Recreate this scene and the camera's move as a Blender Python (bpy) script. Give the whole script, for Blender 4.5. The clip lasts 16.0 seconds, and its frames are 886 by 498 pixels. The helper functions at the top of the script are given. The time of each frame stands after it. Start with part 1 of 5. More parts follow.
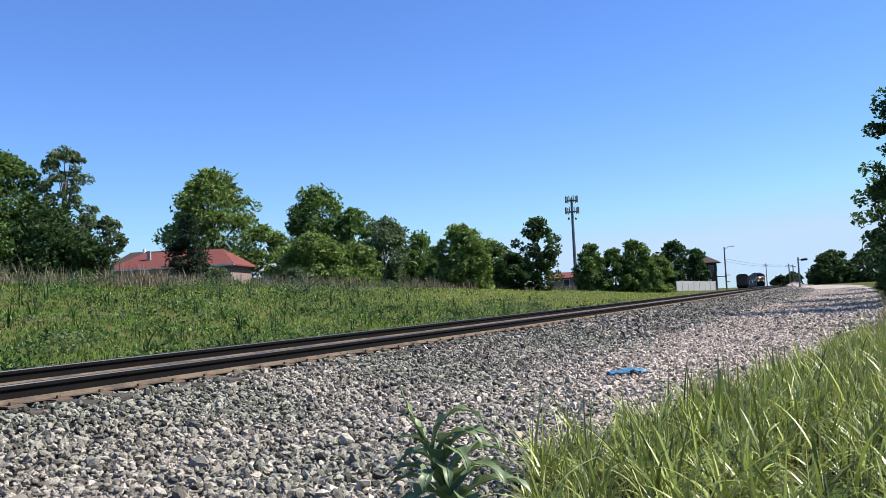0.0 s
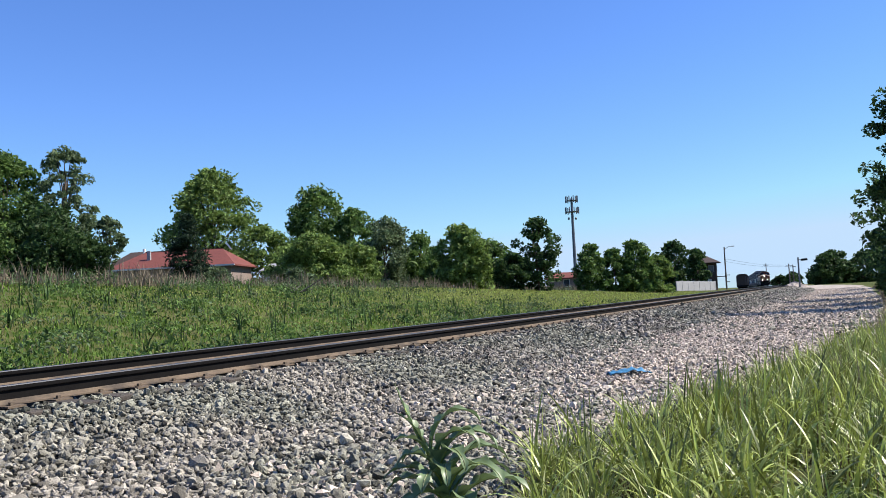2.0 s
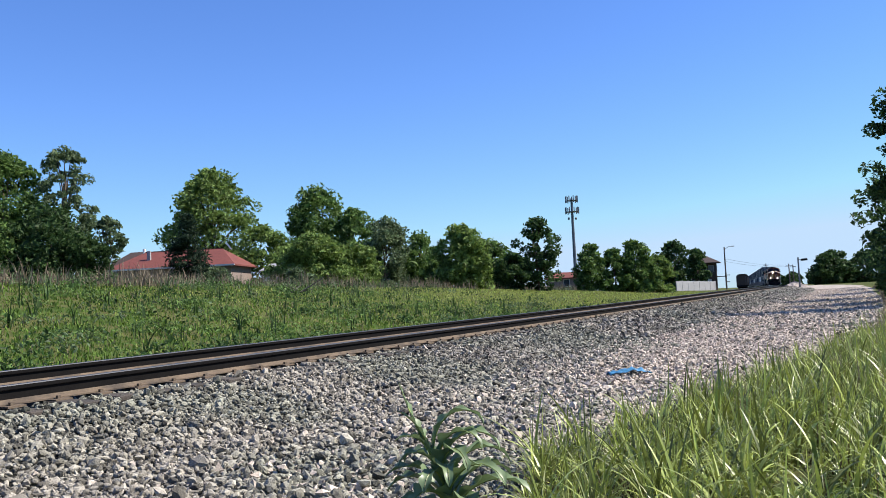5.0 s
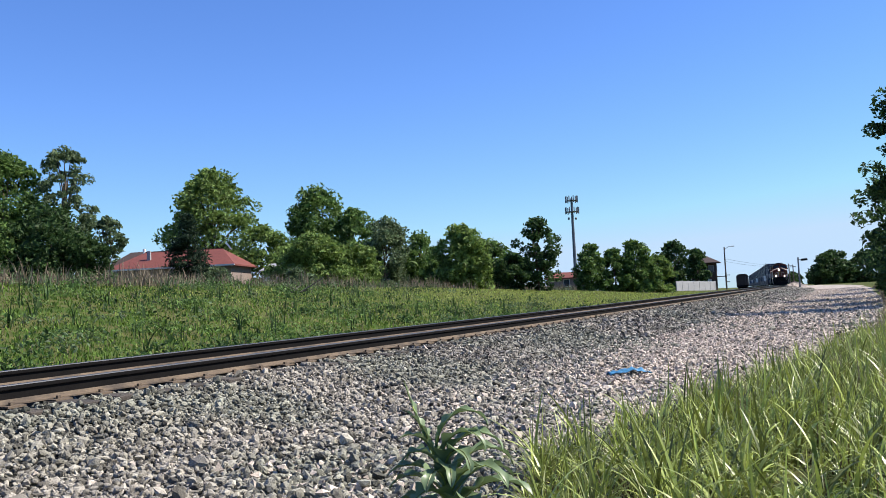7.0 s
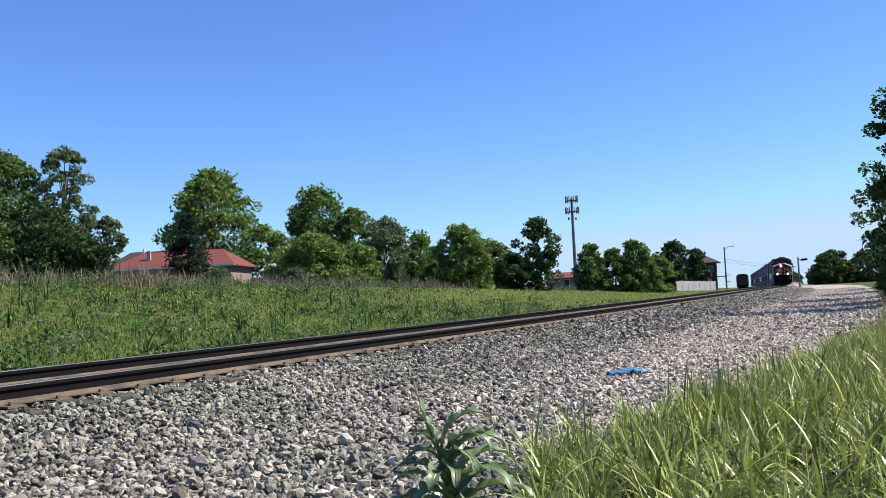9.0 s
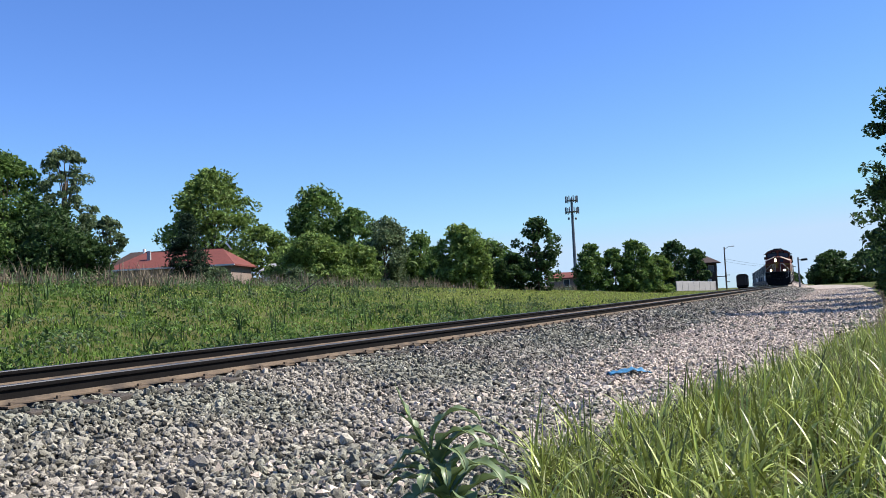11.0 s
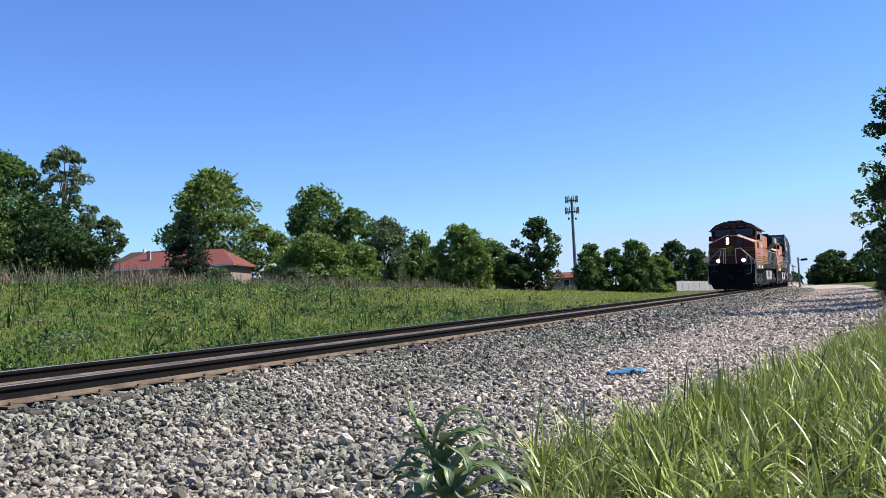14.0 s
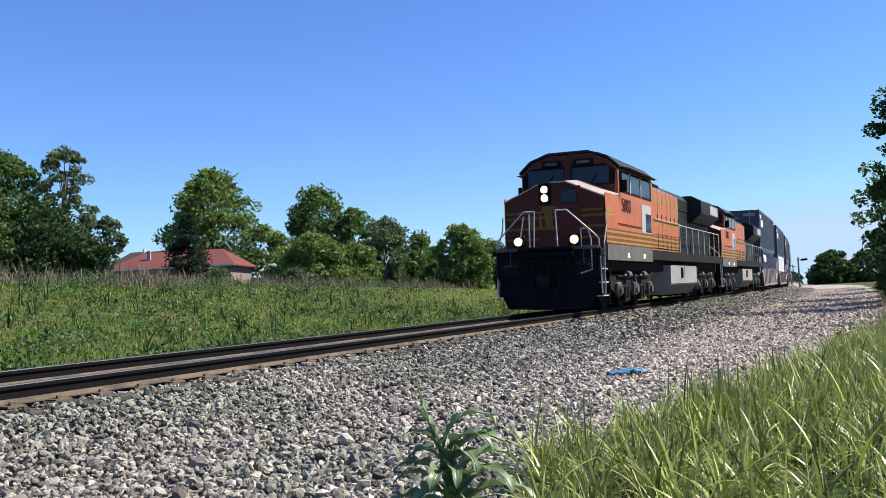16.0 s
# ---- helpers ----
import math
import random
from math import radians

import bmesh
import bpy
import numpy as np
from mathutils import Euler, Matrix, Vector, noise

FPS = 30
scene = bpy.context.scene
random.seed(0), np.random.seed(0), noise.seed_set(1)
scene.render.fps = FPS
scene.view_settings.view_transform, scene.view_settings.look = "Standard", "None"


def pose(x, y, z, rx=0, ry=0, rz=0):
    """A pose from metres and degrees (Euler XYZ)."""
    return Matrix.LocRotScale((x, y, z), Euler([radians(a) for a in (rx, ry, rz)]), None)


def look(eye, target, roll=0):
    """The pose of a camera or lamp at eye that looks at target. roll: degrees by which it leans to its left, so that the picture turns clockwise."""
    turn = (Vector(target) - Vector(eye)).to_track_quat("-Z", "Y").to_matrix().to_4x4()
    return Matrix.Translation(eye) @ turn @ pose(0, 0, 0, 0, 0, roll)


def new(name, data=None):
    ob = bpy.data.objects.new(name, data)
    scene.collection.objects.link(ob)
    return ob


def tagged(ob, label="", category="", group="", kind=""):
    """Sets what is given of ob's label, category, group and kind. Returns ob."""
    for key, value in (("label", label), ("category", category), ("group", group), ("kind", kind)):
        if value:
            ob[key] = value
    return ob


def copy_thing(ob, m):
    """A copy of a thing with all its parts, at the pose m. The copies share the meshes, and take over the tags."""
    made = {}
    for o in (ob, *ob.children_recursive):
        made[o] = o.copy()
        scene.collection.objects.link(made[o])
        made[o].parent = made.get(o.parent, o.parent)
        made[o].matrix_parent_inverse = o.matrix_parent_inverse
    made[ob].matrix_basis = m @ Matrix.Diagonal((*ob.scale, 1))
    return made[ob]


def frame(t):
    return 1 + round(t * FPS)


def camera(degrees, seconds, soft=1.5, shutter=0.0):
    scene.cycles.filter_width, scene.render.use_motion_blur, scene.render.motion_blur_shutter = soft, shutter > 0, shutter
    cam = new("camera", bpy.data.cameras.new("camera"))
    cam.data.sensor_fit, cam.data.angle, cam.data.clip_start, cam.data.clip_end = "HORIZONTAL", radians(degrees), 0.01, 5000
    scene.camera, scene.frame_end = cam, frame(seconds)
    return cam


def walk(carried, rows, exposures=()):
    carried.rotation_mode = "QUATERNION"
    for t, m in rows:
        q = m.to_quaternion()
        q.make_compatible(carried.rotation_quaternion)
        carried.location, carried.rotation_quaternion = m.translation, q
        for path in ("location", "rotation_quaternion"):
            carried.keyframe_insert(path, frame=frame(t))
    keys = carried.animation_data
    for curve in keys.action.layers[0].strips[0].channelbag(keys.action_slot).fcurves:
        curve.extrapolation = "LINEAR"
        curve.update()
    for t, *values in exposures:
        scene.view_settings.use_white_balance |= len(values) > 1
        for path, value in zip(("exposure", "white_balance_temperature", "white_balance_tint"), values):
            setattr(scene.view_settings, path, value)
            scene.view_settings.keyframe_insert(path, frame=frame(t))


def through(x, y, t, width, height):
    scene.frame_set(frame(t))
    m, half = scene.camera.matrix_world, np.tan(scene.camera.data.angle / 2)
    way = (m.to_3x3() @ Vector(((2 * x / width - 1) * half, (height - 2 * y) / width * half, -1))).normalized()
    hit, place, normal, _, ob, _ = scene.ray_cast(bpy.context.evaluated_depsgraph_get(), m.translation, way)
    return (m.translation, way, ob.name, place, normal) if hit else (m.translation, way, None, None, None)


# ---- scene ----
cam = camera(52.46, 16.0, soft=0.7)
EYE = Vector((0.0, 0.0, 0.624))
AIM = EYE + Vector((0.0, math.cos(radians(2.899)), math.sin(radians(2.899))))
walk(cam, [(0.0, look(EYE, AIM, -2.892)), (16.0, look(EYE, AIM, -2.892))], exposures=[(0.0, 0.8), (16.0, 0.8)])

# ---- light ----
SUN_AZ, SUN_EL = 86.0, 48.0      # degrees from +y towards +x, and above the horizon
world = bpy.data.worlds.new("sky")
scene.world = world
world.use_nodes = True
wn = world.node_tree
sky = wn.nodes.new("ShaderNodeTexSky")
sky.sky_type = "NISHITA"
sky.sun_disc = False
sky.sun_elevation, sky.sun_rotation = radians(SUN_EL), radians(SUN_AZ)
sky.air_density, sky.dust_density, sky.ozone_density = 1.0, 0.05, 2.6
deep = wn.nodes.new("ShaderNodeHueSaturation")
deep.inputs["Saturation"].default_value = 1.05
wn.links.new(sky.outputs["Color"], deep.inputs["Color"])
tint = wn.nodes.new("ShaderNodeMix")
tint.data_type, tint.blend_type = "RGBA", "MULTIPLY"
tint.inputs["Factor"].default_value = 1.0
tint.inputs["B"].default_value = (0.59, 0.78, 1.20, 1)
wn.links.new(deep.outputs["Color"], tint.inputs["A"])
haze = wn.nodes.new("ShaderNodeMix")
haze.data_type, haze.blend_type = "RGBA", "DARKEN"
haze.inputs["Factor"].default_value = 1.0
haze.inputs["B"].default_value = (3.5, 4.75, 6.3, 1)
wn.links.new(tint.outputs["Result"], haze.inputs["A"])
wn.links.new(haze.outputs["Result"], wn.nodes["Background"].inputs["Color"])
wn.nodes["Background"].inputs["Strength"].default_value = 0.091
sun_data = bpy.data.lights.new("sun", "SUN")
sun_data.energy, sun_data.angle, sun_data.color = 5.0, radians(0.5), (1.0, 0.93, 0.82)
sun = new("sun", sun_data)
sd = Vector((math.sin(radians(SUN_AZ)) * math.cos(radians(SUN_EL)), math.cos(radians(SUN_AZ)) * math.cos(radians(SUN_EL)), math.sin(radians(SUN_EL))))
sun.matrix_world = look(sd * 50, (0, 0, 0))

# ---- the line of the railway: s along it away from the camera, lat to its camera side, z over the rail head ----
K, HEAD, X0, Y0, BEND_END, CANT = 0.0006087, radians(25.972), -3.5192, 11.4359, 240.0, -0.035


def grade(s):
    s = np.asarray(s, float)
    e = np.maximum(0, s - 50)
    return -0.00139 * s - 0.00666 * e * e / (e + 40)


def heading(s):
    return HEAD - K * np.minimum(np.asarray(s, float), BEND_END)


def line_xyz(s, lat, z):
    """Places in the world, for arrays or single numbers."""
    s, lat, z = (np.asarray(v, float) for v in np.broadcast_arrays(s, lat, z))
    th, over = heading(s), np.maximum(0, s - BEND_END)
    x = X0 + (np.cos(th) - np.cos(HEAD)) / K + over * np.sin(th)
    y = Y0 - (np.sin(th) - np.sin(HEAD)) / K + over * np.cos(th)
    return np.stack([x + np.cos(th) * lat, y - np.sin(th) * lat, z], -1)


def canted(s, lat, z):
    c = CANT / 1.5
    return line_xyz(s, lat * np.cos(c) - z * np.sin(c), grade(s) + lat * np.sin(c) + z * np.cos(c))


def rng_noise(s, lat, scale, seed=0.0):
    return noise.noise(Vector((s * scale + seed, lat * scale, seed * 0.7)))


BANK_S = [-60, 10, 22, 38, 70, 132, 200, 400]
BANK_H = [2.4, 2.3, 2.1, 1.75, 1.2, 0.15, 0.35, 0.0]


def ground_z(s, lat):
    """Height of the earth under the ballast, the gravel way and the field."""
    s, lat = np.asarray(s, float), np.asarray(lat, float)
    right = np.interp(lat, [0, 1.2, 1.55, 2.9, 4.0, 7.2, 9.5, 14, 60, 2000], [-0.255, -0.265, -0.33, -0.60, -0.66, -0.66, -0.50, -0.35, 0.0, 0.0])
    bank = np.interp(s, BANK_S, BANK_H)
    up = np.clip((-lat - 4.5) / 24.0, 0, 1)
    up = up * up * (3 - 2 * up)
    left = np.interp(-lat, [0, 1.45, 2.6, 3.6, 4.5], [-0.235, -0.245, -0.55, -0.62, -0.6]) + up * (bank + 0.6)
    left = left + np.clip((-lat - 28) / 40.0, 0, 1) * np.interp(s, [0, 80, 130, 200], [0.9, 0.6, 0.1, 0])
    return grade(s) + np.where(lat > 0, right, left)


def on_ground(s, lat, dz=0.0):
    return line_xyz(s, lat, ground_z(s, lat) + dz)


# ---- materials ----
def material(name, base, rough=0.7, metal=0.0, vary=0.25, scale=8.0, fine=60.0, bump=0.15, second=None, mix_scale=1.5, mix_edge=(0.45, 0.6), random=0.0, island=0.0, spec=0.5, coat=0.0):
    """Noise at two scales over a base colour, with an optional second colour in patches."""
    m = bpy.data.materials.new(name)
    m.use_nodes = True
    n, l = m.node_tree.nodes, m.node_tree.links
    b = n["Principled BSDF"]
    b.inputs["Roughness"].default_value, b.inputs["Metallic"].default_value = rough, metal
    b.inputs["Specular IOR Level"].default_value = spec
    b.inputs["Coat Weight"].default_value = coat
    tc = n.new("ShaderNodeTexCoord")
    big, small = n.new("ShaderNodeTexNoise"), n.new("ShaderNodeTexNoise")
    big.inputs["Scale"].default_value, small.inputs["Scale"].default_value = scale, fine
    big.inputs["Detail"].default_value = 4
    for t in (big, small):
        l.new(tc.outputs["Object"], t.inputs["Vector"])
    rgb = n.new("ShaderNodeRGB")
    rgb.outputs[0].default_value = (*base, 1)
    col = rgb.outputs[0]
    if second:
        patch = n.new("ShaderNodeTexNoise")
        patch.inputs["Scale"].default_value, patch.inputs["Detail"].default_value = mix_scale, 5
        l.new(tc.outputs["Object"], patch.inputs["Vector"])
        ramp = n.new("ShaderNodeMapRange")
        ramp.inputs["From Min"].default_value, ramp.inputs["From Max"].default_value = mix_edge
        l.new(patch.outputs["Fac"], ramp.inputs["Value"])
        mx = n.new("ShaderNodeMix")
        mx.data_type = "RGBA"
        l.new(ramp.outputs["Result"], mx.inputs["Factor"])
        l.new(col, mx.inputs["A"])
        mx.inputs["B"].default_value = (*second, 1)
        col = mx.outputs["Result"]
    add = n.new("ShaderNodeMath")
    add.operation = "ADD"
    l.new(big.outputs["Fac"], add.inputs[0])
    l.new(small.outputs["Fac"], add.inputs[1])
    val = n.new("ShaderNodeMapRange")
    val.inputs["From Min"].default_value, val.inputs["From Max"].default_value = 0.6, 1.4
    val.inputs["To Min"].default_value, val.inputs["To Max"].default_value = 1 - vary, 1 + vary
    l.new(add.outputs[0], val.inputs["Value"])
    value = val.outputs["Result"]
    for amount, node in ((random, "ShaderNodeObjectInfo"), (island, "ShaderNodeNewGeometry")):
        if amount:
            info = n.new(node)
            r = n.new("ShaderNodeMapRange")
            r.inputs["To Min"].default_value, r.inputs["To Max"].default_value = 1 - amount, 1 + amount
            l.new(info.outputs["Random" if node == "ShaderNodeObjectInfo" else "Random Per Island"], r.inputs["Value"])
            mu = n.new("ShaderNodeMath")
            mu.operation = "MULTIPLY"
            l.new(value, mu.inputs[0])
            l.new(r.outputs["Result"], mu.inputs[1])
            value = mu.outputs[0]
    vm = n.new("ShaderNodeVectorMath")
    vm.operation = "SCALE"
    l.new(col, vm.inputs[0])
    l.new(value, vm.inputs["Scale"])
    l.new(vm.outputs[0], b.inputs["Base Color"])
    if bump:
        bp = n.new("ShaderNodeBump")
        bp.inputs["Strength"].default_value, bp.inputs["Distance"].default_value = bump, 0.02
        l.new(add.outputs[0], bp.inputs["Height"])
        l.new(bp.outputs[0], b.inputs["Normal"])
    return m


def leafy(name, base, island=0.5, through=0.35):
    """Leaves: diffuse with some light passing through."""
    m = material(name, base, rough=0.6, vary=0.2, scale=0.6, fine=9, bump=0.0, island=island, spec=0.22)
    n, l = m.node_tree.nodes, m.node_tree.links
    b, out = n["Principled BSDF"], n["Material Output"]
    tr, mix = n.new("ShaderNodeBsdfTranslucent"), n.new("ShaderNodeMixShader")
    mix.inputs["Fac"].default_value = through
    src = b.inputs["Base Color"].links[0].from_socket
    l.new(src, tr.inputs["Color"])
    l.new(b.outputs[0], mix.inputs[1])
    l.new(tr.outputs[0], mix.inputs[2])
    l.new(mix.outputs[0], out.inputs["Surface"])
    return m


def glow(name, colour, strength):
    m = bpy.data.materials.new(name)
    m.use_nodes = True
    b = m.node_tree.nodes["Principled BSDF"]
    b.inputs["Base Color"].default_value = (*colour, 1)
    b.inputs["Emission Color"].default_value = (*colour, 1)
    b.inputs["Emission Strength"].default_value = strength
    return m


M = {
    "earth": material("earth", (0.085, 0.088, 0.032), 0.95, spec=0.05, second=(0.045, 0.075, 0.016), mix_scale=0.8, vary=0.35, scale=2.0, fine=30, bump=0.5),
    # Bed kept near black: the shade between stones is in its colour.
    "bed": material("ballast_bed_with_gap_shade", (0.0131, 0.0123, 0.0107), 0.95, spec=0.1, vary=0.5, scale=9, fine=45, bump=0.9, second=(0.023, 0.0213, 0.018), mix_scale=1.2),
    "way": material("gravel_way", (0.377, 0.316, 0.262), 0.95, vary=0.35, scale=12, fine=40, bump=0.7, second=(0.262, 0.23, 0.205), mix_scale=0.5, mix_edge=(0.42, 0.62)),
    "stone": material("ballast_stone", (0.236, 0.214, 0.178), 0.85, vary=0.35, scale=25, fine=120, bump=0.4, island=0.75, spec=0.25, second=(0.192, 0.188, 0.150), mix_scale=0.28, mix_edge=(0.44, 0.56)),
    "stone_one": material("loose_stone", (0.25, 0.225, 0.185), 0.85, vary=0.3, scale=25, fine=120, bump=0.3, random=0.5),
    "stone_pale": material("pale_stone", (0.44, 0.372, 0.305), 0.9, vary=0.3, scale=25, fine=120, bump=0.3, island=0.45),
    "rail_top": material("worn_steel", (0.062, 0.065, 0.072), 0.50, 1.0, vary=0.1, scale=4, fine=80, bump=0.03),
    # Near-black rail sides; on the web the head's shadow is in the colour.
    "rail_side": material("rail_steel_with_web_shade", (0.00984, 0.00902, 0.00902), 0.9, 0.0, spec=0.06, vary=0.3, scale=6, fine=60, bump=0.1),
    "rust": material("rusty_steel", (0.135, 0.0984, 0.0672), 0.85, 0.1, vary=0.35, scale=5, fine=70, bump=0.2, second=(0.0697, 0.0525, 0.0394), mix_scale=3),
    "tie": material("weathered_tie", (0.0492, 0.041, 0.0344), 0.9, vary=0.4, scale=6, fine=50, bump=0.5, random=0.3),
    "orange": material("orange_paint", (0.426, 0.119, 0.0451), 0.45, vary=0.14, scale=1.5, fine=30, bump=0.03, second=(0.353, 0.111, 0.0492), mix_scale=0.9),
    # Number red, also the orange of the nose front with shade mixed in.
    "maroon": material("dull_red_and_nose_shade", (0.085, 0.019, 0.014), 0.6, spec=0.2, vary=0.15, scale=1.5, fine=30, bump=0.03),
    "yellow": material("yellow_stripe_paint", (0.335, 0.180, 0.034), 0.5, vary=0.15, scale=2, fine=30, bump=0.03),
    # Stripe yellow darkened for the shaded front; also the rings round the lamps.
    "gold": material("gold_for_shade_and_glow", (0.164, 0.0984, 0.018), 0.7, vary=0.2, scale=2, fine=30, bump=0.03, spec=0.2),
    "black": material("black_paint", (0.00574, 0.00574, 0.00656), 0.8, spec=0.12, vary=0.3, scale=3, fine=40, bump=0.05),
    "hood": material("dark_green_paint", (0.00656, 0.00779, 0.00779), 0.55, spec=0.3, vary=0.3, scale=2, fine=40, bump=0.05),
    "grime": material("grimy_underframe", (0.0148, 0.0131, 0.0123), 0.9, spec=0.15, vary=0.4, scale=4, fine=50, bump=0.3),
    "truck": material("dusty_truck_steel", (0.085, 0.082, 0.078), 0.75, vary=0.4, scale=4, fine=50, bump=0.2, second=(0.041, 0.0369, 0.0328), mix_scale=3),
    "tank": material("dusty_grey_tank_paint", (0.279, 0.271, 0.254), 0.7, vary=0.15, scale=1.2, fine=30, bump=0.05, second=(0.205, 0.193, 0.18), mix_scale=0.7),
    "sill": material("dusty_dark_grey_paint", (0.095, 0.092, 0.086), 0.75, vary=0.3, scale=3, fine=30, bump=0.08, second=(0.0738, 0.0697, 0.0656), mix_scale=2.5),
    "stripe_ground": material("dark_brown_paint", (0.150, 0.058, 0.022), 0.7, vary=0.3, scale=3, fine=30, bump=0.04, spec=0.2),
    "silver": material("pale_grey_paint", (0.385, 0.373, 0.361), 0.5, vary=0.1, scale=3, fine=40, bump=0.03),
    # Pale tone carries the bright highlight along the nose top.
    "cream": material("nose_top_highlight_paint", (0.426, 0.328, 0.275), 0.45, vary=0.1, scale=2, fine=30, bump=0.03),
    "glass": material("dark_cab_glass", (0.010, 0.018, 0.04), 0.12, spec=0.22, vary=0.1, scale=2, fine=20, bump=0.0),
    "lamp": glow("lit_lamp", (1.0, 0.86, 0.60), 40.0),
    "amber": glow("amber_marker", (1.0, 0.85, 0.3), 2.0),
    "box_navy": material("navy_container_paint", (0.0164, 0.0295, 0.0779), 0.5, vary=0.15, scale=0.8, fine=20, bump=0.04),
    "box_slate": material("slate_container_paint", (0.0361, 0.0476, 0.0771), 0.5, vary=0.15, scale=0.8, fine=20, bump=0.04),
    "box_white": material("white_container_paint", (0.66, 0.67, 0.68), 0.55, vary=0.12, scale=0.8, fine=20, bump=0.04),
    "well": material("dusty_well_paint", (0.164, 0.119, 0.111), 0.7, vary=0.25, scale=1, fine=20, bump=0.08, second=(0.197, 0.164, 0.156), mix_scale=0.6),
    "bark": material("bark", (0.0902, 0.0697, 0.0492), 0.95, vary=0.4, scale=6, fine=40, bump=0.6),
}
for key, base in (("leaf_mid", (0.100, 0.168, 0.043)), ("leaf_light", (0.145, 0.215, 0.054)), ("leaf_dark", (0.0459, 0.0861, 0.0262)), ("leaf_grey", (0.110, 0.155, 0.075)), ("leaf_spruce", (0.028, 0.052, 0.027)), ("grass_field", (0.100, 0.170, 0.026)), ("grass_bright_yellow", (0.275, 0.325, 0.075)), ("grass_near", (0.240, 0.285, 0.062)), ("grass_dry", (0.189, 0.152, 0.107)), ("weed_leaf", (0.150, 0.210, 0.098)), ("tuft_gap_shade", (0.085, 0.062, 0.032))):
    M[key] = leafy(key, base, 0.7 if key == "grass_near" else 0.5)
for key in ("grass_near", "weed_leaf"):
    M[key].node_tree.nodes["Principled BSDF"].inputs["Roughness"].default_value = 0.42
    M[key].node_tree.nodes["Principled BSDF"].inputs["Specular IOR Level"].default_value = 0.6
    M[key].node_tree.nodes["Mix Shader"].inputs["Fac"].default_value = 0.22


# ---- mesh helpers ----
def mesh_of(name, verts, faces, mats, index=None, smooth=False):
    me = bpy.data.meshes.new(name)
    me.from_pydata([tuple(map(float, v)) for v in verts], [], [tuple(map(int, f)) for f in faces])
    for m in mats if isinstance(mats, (list, tuple)) else [mats]:
        me.materials.append(m)
    if index is not None:
        me.polygons.foreach_set("material_index", np.asarray(index, np.int32))
    if smooth:
        me.polygons.foreach_set("use_smooth", np.ones(len(me.polygons), bool))
    me.update()
    return me


def fast_mesh(name, verts, faces, mats, smooth=False):
    """A big mesh of triangles or quads from arrays."""
    me = bpy.data.meshes.new(name)
    verts, faces = np.asarray(verts, np.float32), np.asarray(faces, np.int32)
    k = faces.shape[1]
    me.vertices.add(len(verts))
    me.vertices.foreach_set("co", verts.ravel())
    me.loops.add(faces.size)
    me.loops.foreach_set("vertex_index", faces.ravel())
    me.polygons.add(len(faces))
    me.polygons.foreach_set("loop_start", np.arange(len(faces), dtype=np.int32) * k)
    me.polygons.foreach_set("loop_total", np.full(len(faces), k, np.int32))
    me.polygons.foreach_set("use_smooth", np.full(len(faces), smooth))
    for m in mats if isinstance(mats, (list, tuple)) else [mats]:
        me.materials.append(m)
    me.update(calc_edges=True)
    me.validate()
    return me


